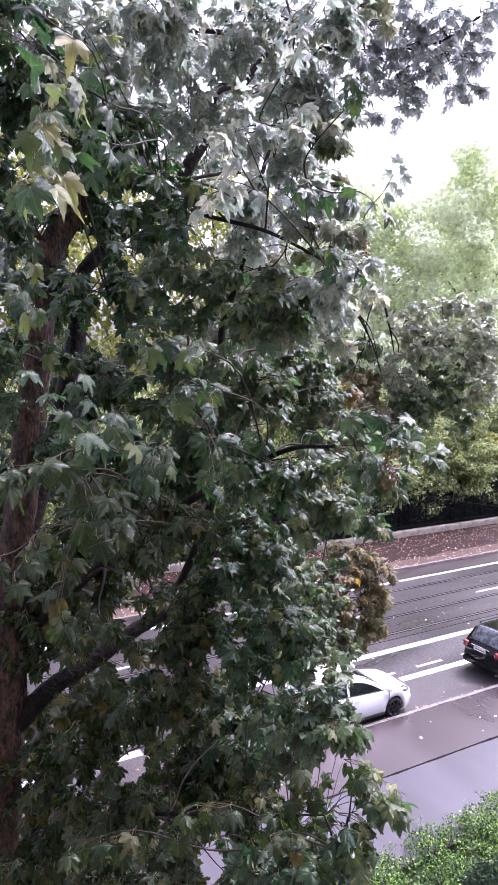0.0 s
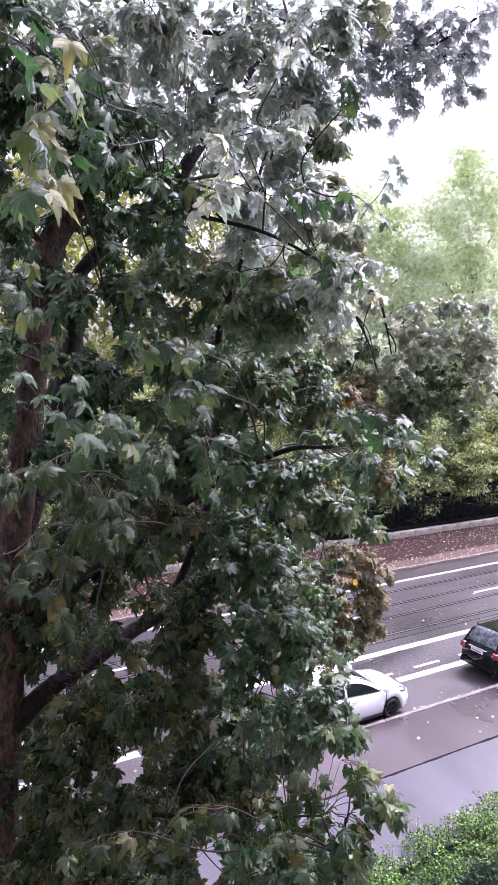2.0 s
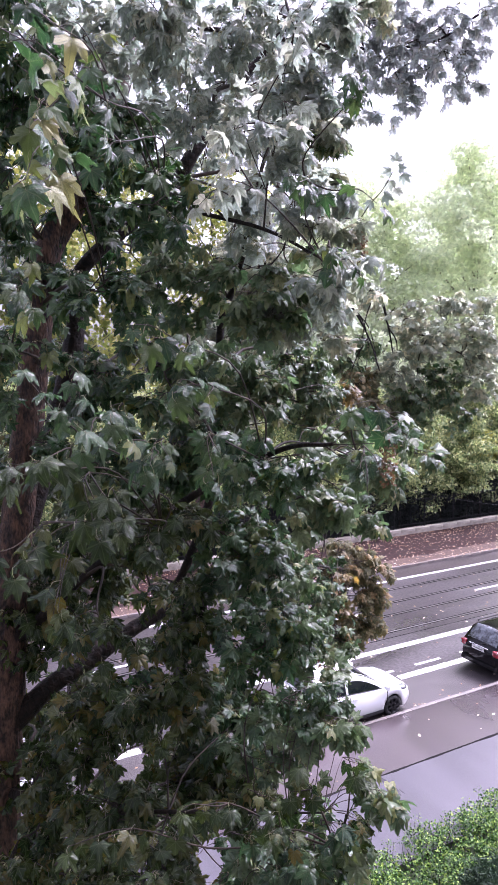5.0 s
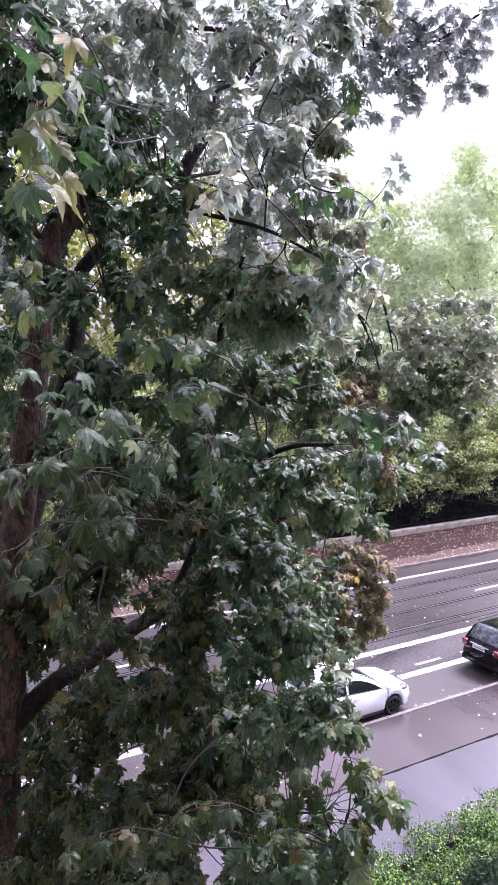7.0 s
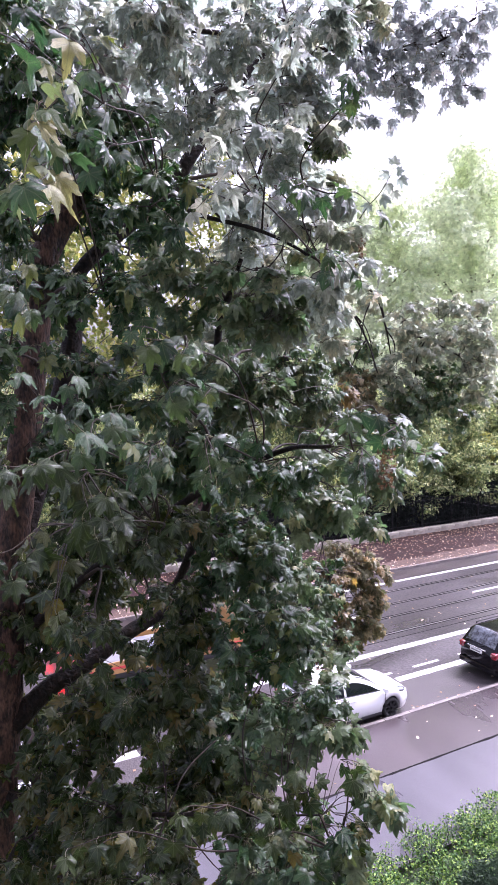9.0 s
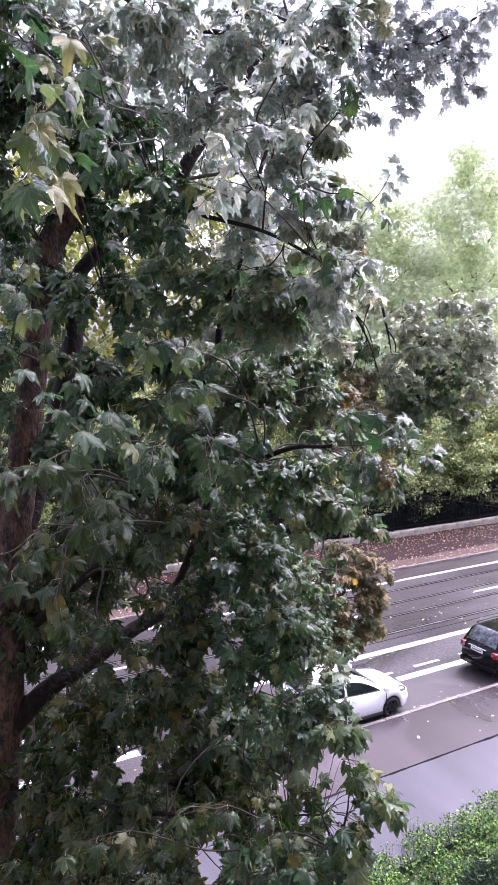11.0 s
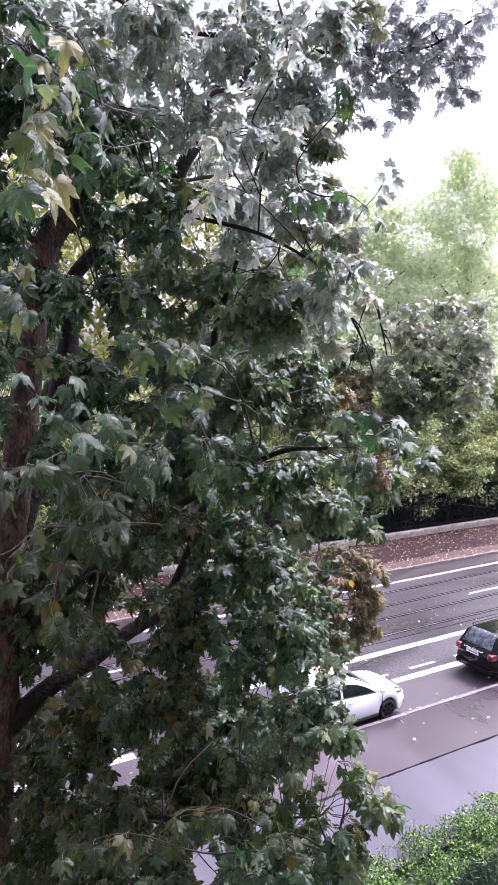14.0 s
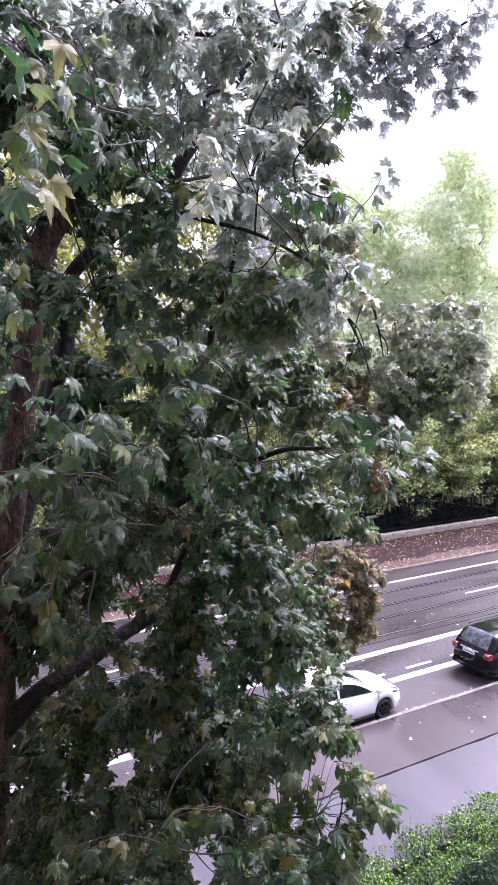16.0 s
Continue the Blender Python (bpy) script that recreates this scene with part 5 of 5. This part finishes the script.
def maple():
    rng = np.random.default_rng(31)
    tree = tagged(new("maple_tree"), "large wet dark green maple tree before the house", "tree")
    sk = stems(tree, TRUNK, MAIN_LIMBS, rng)
    # Higher and outer boughs take the leaf copies with light painted in.
    for m in CROWN_HIGH + CROWN_LOW:
        bough(tree, sk, m, rng, (LEAF_OLIVE if m[0] < 2.2 else LEAF) if m[2] < 9.6 else LEAF_LIT if m[2] > (12.4 if m[0] < 2 else 11.5) and m[0] > 1.5 else LEAF_HALF_LIT if m[0] > 2 and m[2] > 10 else LEAF, 0.096, FINE if m[1] < 4.7 else COARSE, 0.22 if m[2] > 11.6 and m[0] > 2 else 0.19, 9)
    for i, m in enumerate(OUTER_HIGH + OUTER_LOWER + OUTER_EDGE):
        bough(tree, sk, m, rng, (LEAF_OLIVE if i % 2 else LEAF) if m[2] < 9 and m[0] < 2.15 else LEAF_HALF_LIT if m[2] < 9 else (LEAF_LIT, LEAF_SUNLIT)[i % 2] if m[2] > 10.7 else LEAF_HALF_LIT, 0.09, FINE if m[1] < 4.7 else COARSE, 0.175 if m[2] > 11.9 else 0.155 if m[2] > 9 else 0.18, 8)
    # Overhang and boughs behind it wear the glare-painted leaf.
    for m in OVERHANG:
        bough(tree, sk, m, rng, LEAF_HAZED, 0.08, COARSE, 0.205, 9)
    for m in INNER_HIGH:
        bough(tree, sk, m, rng, LEAF_HAZED, 0.085, FAR, 0.24, 9)
    for i, m in enumerate(OUTER_LOW + OUTER_MORE):
        bough(tree, sk, m, rng, LEAF_BROWN if m[0] > 4.4 else LEAF_HALF_LIT if m[0] > 2.4 or i % 2 else LEAF, 0.085 if m[0] < 4 else 0.075, FINE if m[1] < 4.7 else COARSE, 0.15, 8)
    for m in INNER:
        bough(tree, sk, m, rng, (LEAF_OLIVE if m[0] < 3.1 else LEAF) if m[2] < 9.6 else LEAF_LIT if m[2] > 11.8 else LEAF_HALF_LIT if m[0] > 2.5 else LEAF, 0.1, FAR, 0.35 if 9.4 < m[2] < 12.3 else 0.32, 11)
    for m in RUSTY:
        bough(tree, sk, m, rng, LEAF_RUST, 0.07, COARSE, 0.13, 8)
    for m in CROWN_SHADE:
        bough(tree, sk, m, rng, LEAF, 0.11, FAR, 0.36, 11)
    # twigs close to the house, leaf by leaf
    shapes = []
    for i in range(12):
        v, f, uv, mi = FINE
        v = crumple(v, 1, rng)[0]
        v[:, 2] -= rng.uniform(-0.1, 0.7) * v[:, 1] * np.abs(v[:, 1]) + rng.uniform(-0.1, 0.8) * v[:, 0] ** 2
        v[:, 0] *= rng.uniform(0.85, 1.1)
        shapes.append([mesh_of("leaf", v, f, [m, PETIOLE], mi, uv) for m in (LEAF, LEAF_YELLOW, LEAF_LIT, LEAF_OLIVE)])
    side_sprig(tree, rng, shapes)
    for i, c in enumerate(NEAR_TWIGS):
        c = np.array(c)
        masses = np.array([m[:3] for m in CROWN_HIGH + CROWN_LOW + OUTER_HIGH + OUTER_LOW])
        a = masses[np.argmin(np.linalg.norm(masses - c, axis=1) + 0.8 * np.maximum(0, masses[:, 2] - c[2]))]
        line = twig_line(rng, a, c, 0.0065, 0.12, 4)
        spur = [tube(line, 6)]
        big = 0.1 if i in (0, 1, 2, 7) else 0.088 if i < 16 else 0.078
        rows = [leaf_rows(rng, line[-7:], 6, big, np.array([-0.25, -0.7, 0.3]), 1.2)]
        for _ in range(2):
            end = c + rng.normal(0, 0.1, 3)
            l2 = twig_line(rng, line[-5][:3], end, 0.005, 0.05, 4)
            spur.append(tube(l2, 5))
            rows.append(leaf_rows(rng, l2, 4, big, np.array([-0.25, -0.7, 0.3]), 1.2))
        v, f = join(spur)
        twig = part("twig", mesh_of("twig", v - a, f, [TWIG]), None, tree, at=Matrix.Translation(a))
        where, tip, face, s = (np.concatenate([q[j] for q in rows]) for j in range(4))
        turns = frames_for(tip, face)
        pale = i in (0, 1, 2)
        for p, m3, k in zip(where, turns, s):
            m4 = Matrix(m3.tolist()).to_4x4()
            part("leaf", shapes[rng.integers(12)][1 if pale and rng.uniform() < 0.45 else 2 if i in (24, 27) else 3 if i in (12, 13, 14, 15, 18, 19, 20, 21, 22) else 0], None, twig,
                 at=Matrix.Translation(p - a) @ m4 @ Matrix.Scale(float(k), 4))
        MOVING.append((twig, a.copy(), np.linalg.norm(c - a)))
    for x, y, z, r in SEED_BUNCHES[:4]:
        tagged(cloud("seed_tassel", rng, [(x, y, z + k * r) for k in (1, 0, -1, -2)], [r] * 4, int(3500 * r), 0.02 if r < 0.1 else 0.034, SEED, tree, 0.1, 0.8, SMALL, 1.0), "hanging brown winged seeds", kind="stuff")
    return tree


SEED_BUNCHES = [(4.33, 6.04, 8.01, 0.16), (4.03, 5.71, 7.76, 0.13), (2.80, 3.61, 11.31, 0.05), (2.14, 2.51, 10.11, 0.05), (7.78, 10.67, 10.70, 0.3), (8.13, 10.41, 10.17, 0.3)]


def second_maple():
    rng = np.random.default_rng(37)
    tree = tagged(new("maple_tree"), "browning maple tree with drooping boughs beside the pavement", "tree")
    sk = stems(tree, SECOND_TRUNK, SECOND_LIMBS, rng)
    for i, m in enumerate(SECOND_CROWN):
        bough(tree, sk, m, rng, LEAF_BROWN if i in (8, 18, 20) else LEAF_HALF_LIT if i in (6, 9, 10, 14, 19, 22) else LEAF_SUNLIT, 0.115, FAR, 0.28, 11, cut_lanes=False)
    return tree


maple()
second_maple()


# ======== vehicles (built heading +x, wheels on z = 0, middle at the origin) ========
def wheel_parts(car, x, y, r, rim_mat, out):
    tyre_line = [(math.cos(a) * (r - 0.06), 0, math.sin(a) * (r - 0.06), 0.065) for a in np.linspace(0, 2 * math.pi, 25)]
    w = part("wheel", mesh_of("wheel", *tube(tyre_line, 10), [RUBBER]), None, car, "black tyre", at=pose(x, y, r))
    w.scale = (1, 1.5, 1)
    bm = bmesh.new()
    bmesh.ops.create_cone(bm, cap_ends=True, segments=24, radius1=r - 0.1, radius2=r - 0.1, depth=0.04, matrix=pose(0, 0, 0, 90))
    part("disc", bm, STEEL if rim_mat is STEEL else TRIM, w)
    bm = bmesh.new()
    spokes = 7 if rim_mat is STEEL else 10
    for i in range(spokes):
        b = box(0.03, r - (0.09 if spokes == 7 else 0.055), -0.02, 0.02, -0.035, 0.035)
        me = bpy.data.meshes.new("tmp")
        bmesh.ops.transform(b, matrix=pose(0, out * 0.035, 0, 0, i * 360 / spokes, 0), verts=b.verts)
        b.to_mesh(me)
        bm.from_mesh(me)
        b.free()
        bpy.data.meshes.remove(me)
    part("rim", bm, rim_mat, w, "spoked rim")
    return w


def car(label, paint, length, width, height, belt, nose, hood, cowl, roof_a, roof_b, tail, wheels, r, rim, lit=None, rails_on=False, boot=0.96, wedge=0.05):
    """hood: bonnet height at the nose; cowl, roof_a, roof_b, tail: distances of the greenhouse's corners from the rear end."""
    c = tagged(new("car"), label, "car")
    L, w = length, width / 2

    def bz(x):
        """Height of the waistline, which falls towards the nose."""
        return belt + wedge * (0.5 - x / L)

    xs = np.unique(np.concatenate([np.linspace(0, L, 56), np.array([0.03, 0.08, L - 0.08, L - 0.03])]))
    v = []
    for x in xs:
        e = min(x, L - x)
        k = 1 - 0.2 * max(0, 1 - e / 0.55) ** 2.2
        ww = w * k
        zl = 0.2 + 0.12 * max(0, 1 - e / 0.4) ** 2
        for xw in wheels:
            q = (r + 0.05) ** 2 - (x - xw) ** 2
            if q > 0:
                zl = max(zl, r + math.sqrt(q))
        if x > cowl:
            t = (x - cowl) / (L - cowl)
            zb = bz(cowl) + (hood - bz(cowl)) * t ** 1.6
        elif x < tail + 0.25:
            zb = bz(x) * (boot + (1 - boot) * x / (tail + 0.25))
        else:
            zb = bz(x)
        zb -= 0.16 * max(0, 1 - e / 0.12) ** 2
        zs = zl + (zb - zl) * 0.55
        ring = [(0, zl), (ww * 0.9, zl), (ww * 0.975, zl + 0.02), (ww, zs), (ww * 0.985, zs + 0.06), (ww * 0.965, zb - 0.03), (ww * 0.92, zb), (ww * 0.6, zb + 0.025), (0, zb + 0.035)]
        v += [(x - L / 2, y, z) for y, z in ring]
    m = 9
    n = len(xs)
    half = np.array(v)
    other = half * np.array([1, -1, 1])
    faces = []
    for i in range(n - 1):
        for j in range(m - 1):
            a = i * m + j
            faces.append((a, a + m, a + m + 1, a + 1))
    fa = np.array(faces)
    vv = np.vstack([half, other])
    ff = np.vstack([fa, fa[:, ::-1] + len(half)])
    for i in (0, n - 1):
        for j in range(m - 1):
            a = i * m + j
            ff = np.vstack([ff, [(a, a + 1, a + 1 + len(half), a + len(half))]])
    part("body", mesh_of("body", vv, ff, [paint]), None, c)
    part("underbody", box(-L / 2 + 0.25, L / 2 - 0.25, -w * 0.82, w * 0.82, 0.17, 0.55), TRIM, c)
    # cabin: one painted shell with glass set into it
    zr = height
    wb, wr = w * 0.93, w * 0.77
    crest = smooth_line([(tail, bz(tail) - 0.02), ((tail + roof_b) / 2, (bz(tail) + zr) / 2 + 0.04), (roof_b, zr - 0.04), ((roof_a + roof_b) / 2, zr), (roof_a, zr - 0.045), ((roof_a + cowl) / 2, (bz(cowl) + zr) / 2 + 0.045), (cowl, bz(cowl) - 0.02)], 7)

    def top_at(x):
        return float(np.interp(x, crest[:, 0], crest[:, 1]))

    def side_at(x, z):
        ends = 1 - 0.07 * max(0.0, 1 - min(x - tail, cowl - x) / 0.5) ** 2
        return (wb + (wr - wb) * (z - bz(x)) / (zr - bz(x))) * ends

    def skin(x, k):
        """Point of the shell's top at a share k of its half width."""
        zt = top_at(x)
        ws = side_at(x, zt)
        return ws * k, zt + 0.015 - 0.02 * abs(k) ** 2 - 0.07 * max(0.0, abs(k) - 0.75) / 0.25 * abs(k)

    shell = []
    for x, _ in crest:
        zt, z0 = top_at(x), bz(x) - 0.04
        half = [(side_at(x, z0), z0)]
        y1, z1 = skin(x, 1.0)
        half += [(side_at(x, z0 + (z1 - z0) * q), z0 + (z1 - z0) * q) for q in (0.35, 0.7)] + [(y1, z1)]
        half += [skin(x, k) for k in (0.93, 0.85, 0.75, 0.4)]
        ring = half + [(0.0, zt + 0.015)] + [(-y, z) for y, z in half[::-1]]
        shell.append([(x - L / 2, y, z) for y, z in ring])
    shell = np.array(shell)
    rows_n, ring_n = shell.shape[:2]
    a, b = np.meshgrid(np.arange(rows_n - 1), np.arange(ring_n - 1), indexing="ij")
    k0 = (a * ring_n + b).ravel()
    part("roof", mesh_of("roof", shell.reshape(-1, 3), np.stack([k0, k0 + 1, k0 + ring_n + 1, k0 + ring_n], 1), [paint]), None, c)

    def pane(name, grid, material, label):
        grid = np.array(grid)
        p, q = grid.shape[:2]
        a, b = np.meshgrid(np.arange(p - 1), np.arange(q - 1), indexing="ij")
        k0 = (a * q + b).ravel()
        part(name, mesh_of(name, grid.reshape(-1, 3), np.stack([k0, k0 + 1, k0 + q + 1, k0 + q], 1), [material]), None, c, label)

    screen = [[(x - L / 2 + 0.006, *skin(x, k)) for k in np.linspace(-0.86, 0.86, 9)] for x in np.linspace(roof_a + 0.06, cowl - 0.03, 10)]
    pane("windscreen", np.array(screen) + np.array([0, 0, 0.008]), GLASS, "dark sloping windscreen")
    back = [[(x - L / 2 - 0.012, *skin(x, k)) for k in np.linspace(-0.82, 0.82, 9)] for x in np.linspace(tail + 0.06, roof_b - 0.04, 8)]
    pane("rear_window", np.array(back) + np.array([0, 0, 0.006]), REAR_GLASS if paint is BLACK else GLASS, "sloping rear window")
    for s in (1, -1):
        middle, pillar = (cowl + tail) / 2 - 0.12, 0.012 if lit else 0.04
        for xa, xb in ((tail + 0.42, middle - pillar), (middle + pillar, cowl - 0.1)):
            cells = []
            for x in np.linspace(xa, xb, 14):
                lo = bz(x) + 0.025
                hi = max(lo + 0.004, min(top_at(x) - 0.13, zr - 0.15))
                if xa < middle - 0.1:
                    hi = lo + (hi - lo) * min(1.0, 0.25 + (x - xa) / 0.2)
                cells.append([(x - L / 2, s * (side_at(x, z) + 0.006), z) for z in (lo, (lo + hi) / 2, hi)])
            pane("side_window", cells, GLASS, "dark side window")
        part("sill_trim", box(-L / 2 + wheels[0] + 0.4, -L / 2 + wheels[1] - 0.4, s * w * 0.985 - 0.02, s * w * 0.985 + 0.02, 0.22, 0.3, 0.01), TRIM, c)
        if lit:
            part("side_strip", box(-L / 2 + wheels[0] + 0.45, -L / 2 + wheels[1] - 0.4, s * w * 0.995 - 0.02, s * w * 0.995 + 0.02, 0.53, 0.585, 0.01), SILVER, c, "silver rubbing strip")
        part("window_line", mesh_of("window_line", *tube([(x - L / 2, s * (side_at(x, bz(x) + 0.02) + 0.006), bz(x) + 0.02, 0.011) for x in np.linspace(tail + 0.4, cowl - 0.08, 12)], 5), [TRIM]), None, c)
        mir = part("mirror", box(cowl - L / 2 - 0.22, cowl - L / 2 - 0.08, s * (w + 0.07) - 0.09, s * (w + 0.07) + 0.07, bz(cowl) + 0.03, bz(cowl) + 0.17, 0.035), paint, c)
        part("mirror_arm", box(-0.03, 0.03, -0.14, 0.02, -0.02, 0.02), TRIM, mir, at=pose(cowl - L / 2 - 0.13, s * (w - 0.02), bz(cowl) + 0.06))
        part("door_seam", box(cowl - L / 2 - 0.08, cowl - L / 2 - 0.074, s * w * 0.992 - 0.02, s * w * 0.992 + 0.003, 0.34, bz(cowl) - 0.06), TRIM, c)
        for hx in (cowl - 1.25, cowl - 2.15):
            part("door_handle", box(hx - L / 2 - 0.1, hx - L / 2 + 0.1, s * w * 0.985 - 0.02, s * w * 0.985 + 0.018, bz(hx) - 0.15, bz(hx) - 0.115, 0.01), paint, c)
            part("door_seam", box(hx - L / 2 - 0.22, hx - L / 2 - 0.214, s * w * 0.992 - 0.02, s * w * 0.992 + 0.004, 0.32, bz(hx) - 0.04), TRIM, c)
        # lamps
        hl = bmesh.new()
        bmesh.ops.create_uvsphere(hl, u_segments=14, v_segments=8, radius=1, matrix=pose(L / 2 - 0.3, s * w * 0.8, bz(cowl) + (hood - bz(cowl)) * ((L - 0.3 - cowl) / (L - cowl)) ** 1.6 - 0.055, 0, 14, s * -24) @ Matrix.Diagonal((0.25, 0.13, 0.085, 1)))
        part("headlight", hl, CLEARLAMP, c, "clear headlight")
        tl = box(-L / 2 - 0.015, -L / 2 + 0.28, s * w * 0.78 - 0.13, s * w * 0.78 + 0.11, belt - 0.21, belt + 0.0, 0.06)
        part("tail_light", tl, lit or REDLAMP, c, "red tail light")
        if rails_on:
            line = smooth_line([(roof_b - L / 2 + 0.1, s * wr * 0.97, zr - 0.06, 0.024), (roof_b - L / 2 + 0.2, s * wr * 0.95, zr + 0.01, 0.024), (roof_a - L / 2 - 0.2, s * wr * 0.95, zr + 0.01, 0.024), (roof_a - L / 2 - 0.1, s * wr * 0.97, zr - 0.06, 0.018)], 5)
            part("roof_rail", mesh_of("roof_rail", *tube(line, 6), [SILVER if lit else TRIM]), None, c)
    part("bumper", box(-L / 2 - 0.04, -L / 2 + 0.3, -w * 0.84, w * 0.84, 0.3, 0.5, 0.05), paint, c)
    part("bumper", box(L / 2 - 0.28, L / 2 + 0.015, -w * 0.78, w * 0.78, 0.26, 0.42, 0.05), TRIM, c)
    pl = part("number_plate", box(-L / 2 - 0.045, -L / 2 - 0.015, -0.26, 0.26, belt - 0.17, belt - 0.05), PLATE, c, "white plate")
    part("plate_bar", box(-L / 2 - 0.049, -L / 2 - 0.04, -0.2, 0.2, belt - 0.13, belt - 0.09), INK, pl)
    # wiper and tailgate handle strip
    part("wiper", mesh_of("wiper", *tube([(tail - L / 2 - 0.03, 0.0, belt + 0.05, 0.012), (tail - L / 2 + 0.03, -0.3, belt + 0.1, 0.008)], 5), [TRIM]), None, c)
    part("tailgate_strip", box(-L / 2 - 0.03, -L / 2 + 0.03, -0.4, 0.4, belt - 0.035, belt - 0.01, 0.01), CHROME if rails_on else TRIM, c)
    for i, xw in enumerate(wheels):
        for s in (1, -1):
            wheel_parts(c, xw - L / 2, s * (w - 0.11), r, rim, s)
    return c


def flatbed_truck():
    c = tagged(new("truck"), "cream and orange flatbed truck with a red tailboard driving past", "truck")
    L = 8.6
    cab = bmesh.new()
    prof = [(2.2, 0.45), (4.2, 0.45), (4.3, 0.6), (4.28, 1.25), (3.85, 2.35), (3.6, 2.5), (2.3, 2.5), (2.2, 2.4)]
    a = [cab.verts.new((x, -1.0, z)) for x, z in prof]
    b = [cab.verts.new((x, 1.0, z)) for x, z in prof]
    cab.faces.new(a)
    cab.faces.new(b[::-1])
    for i in range(len(prof)):
        j = (i + 1) % len(prof)
        cab.faces.new((a[i], b[i], b[j], a[j]))
    bmesh.ops.bevel(cab, geom=list(cab.edges), offset=0.05, segments=2, affect="EDGES", profile=0.6)
    part("cab", cab, CREAM, c, "cream cab")
    ws = bmesh.new()
    q = [ws.verts.new(p) for p in ((4.27, -0.85, 1.32), (4.27, 0.85, 1.32), (3.9, 0.8, 2.28), (3.9, -0.8, 2.28))]
    f = ws.faces.new(q)
    r = bmesh.ops.extrude_face_region(ws, geom=[f])
    bmesh.ops.translate(ws, vec=(0.03, 0, 0.015), verts=[e for e in r["geom"] if isinstance(e, bmesh.types.BMVert)])
    part("windscreen", ws, GLASS, c)
    part("bed", box(-4.3, 2.05, -1.05, 1.05, 0.85, 0.97, 0.02), TRIM, c)
    part("headboard", box(1.97, 2.05, -1.05, 1.05, 0.98, 1.9, 0.015), ORANGE, c)
    part("tailboard", box(-4.32, -4.25, -1.05, 1.05, 0.9, 1.75, 0.015), REDBAND, c, "tall red tailboard")
    part("load", box(-3.4, 1.6, -0.85, 0.85, 0.98, 1.3, 0.1), LOAD, c, "grey covered load")
    for s in (1, -1):
        part("side_board", box(-3.5, 1.96, s * 1.04 - 0.02, s * 1.04 + 0.02, 0.98, 1.38, 0.012), ORANGE, c, "orange side board")
        part("corner_board", box(-4.24, -3.5, s * 1.05 - 0.035, s * 1.05 + 0.035, 0.98, 1.7, 0.012), REDBAND, c, "red corner board")
        part("side_stripe", box(-3.45, 1.9, s * 1.065 - 0.004, s * 1.065 + 0.004, 1.14, 1.22), REDBAND, c, "red stripe")
        part("side_window", box(2.75, 3.7, s * 1.0 - 0.01, s * 1.0 + 0.01, 1.45, 2.15, 0.008), GLASS, c)
        part("tail_light", box(-4.36, -4.29, s * 0.85 - 0.17, s * 0.85 + 0.17, 0.66, 0.86, 0.02), REDLIT, c, "lit red tail light")
        part("headlight", box(4.2, 4.31, s * 0.75 - 0.14, s * 0.75 + 0.14, 0.7, 0.9, 0.03), CLEARLAMP, c)
        part("mirror", box(3.9, 4.02, s * 1.16 - 0.1, s * 1.16 + 0.1, 1.5, 1.95, 0.03), TRIM, c)
        for x in (-2.9, 3.25):
            wheel_parts(c, x, s * 0.86, 0.4, STEEL, s)
    part("chassis", box(-4.2, 4.0, -0.45, 0.45, 0.5, 0.84), TRIM, c)
    return c


white_car = car("small white hatchback car parked at the kerb", WHITE, 3.95, 1.7, 1.53, 0.98, 0, 0.74, 3.02, 1.9, 0.6, 0.2, (0.72, 3.2), 0.31, STEEL, wedge=0.26)
white_car.matrix_basis = pose(12.2, 16.12, 0.002)
black_car = car("black estate car parked behind the white line", BLACK, 4.6, 1.8, 1.58, 1.02, 0, 0.78, 3.4, 2.6, 0.62, 0.1, (0.95, 3.7), 0.32, ALLOY, None, True)
black_car.matrix_basis = pose(20.25, 16.15, 0.002)
blue_car = car("blue people carrier driving along the tram track", BLUE, 4.45, 1.8, 1.66, 0.98, 0, 0.78, 3.35, 2.55, 0.55, 0.2, (0.85, 3.6), 0.32, ALLOY, REDLIT, True)
truck = flatbed_truck()


# ======== what moves ========
def motions():
    # the blue car and the truck drive along +x on the near tram track
    def drive(thing, y, rows):
        walk(thing, [(t, pose(x, y, 0)) for t, x in rows])

    blue_v, blue_t, blue_x = 15.2, 12.3, 20.45
    drive(blue_car, 20.55, [(t, blue_x + blue_v * (t - blue_t)) for t in (0, 4, 8, 10, 11, 11.5, 12, 12.3, 12.6, 13, 14, 16)])
    truck_v, truck_t, truck_x = 18.0, 9.0, 9.0
    drive(truck, 21.25, [(t, truck_x + truck_v * (t - truck_t)) for t in (0, 4, 7, 8, 8.5, 9, 9.5, 10, 11, 13, 16)])
    # leaves stir: each bough rocks a little about its root
    rng = random.Random(77)
    for ob, root, reach in MOVING:
        amp = min(0.9, 0.55 / max(0.5, reach))
        p1, p2, p3, w1, w2 = rng.uniform(0, 6.28), rng.uniform(0, 6.28), rng.uniform(0, 6.28), rng.uniform(1.2, 2.2), rng.uniform(2.4, 3.6)
        rows = []
        for i in range(33):
            t = i * 0.5
            a = amp * (0.6 * math.sin(w1 * t + p1) + 0.4 * math.sin(w2 * t + p2))
            b = amp * 0.7 * math.sin(w1 * 0.8 * t + p3)
            rows.append((t, pose(*root, a, b, 0.6 * b)))
        walk(ob, rows)


motions()
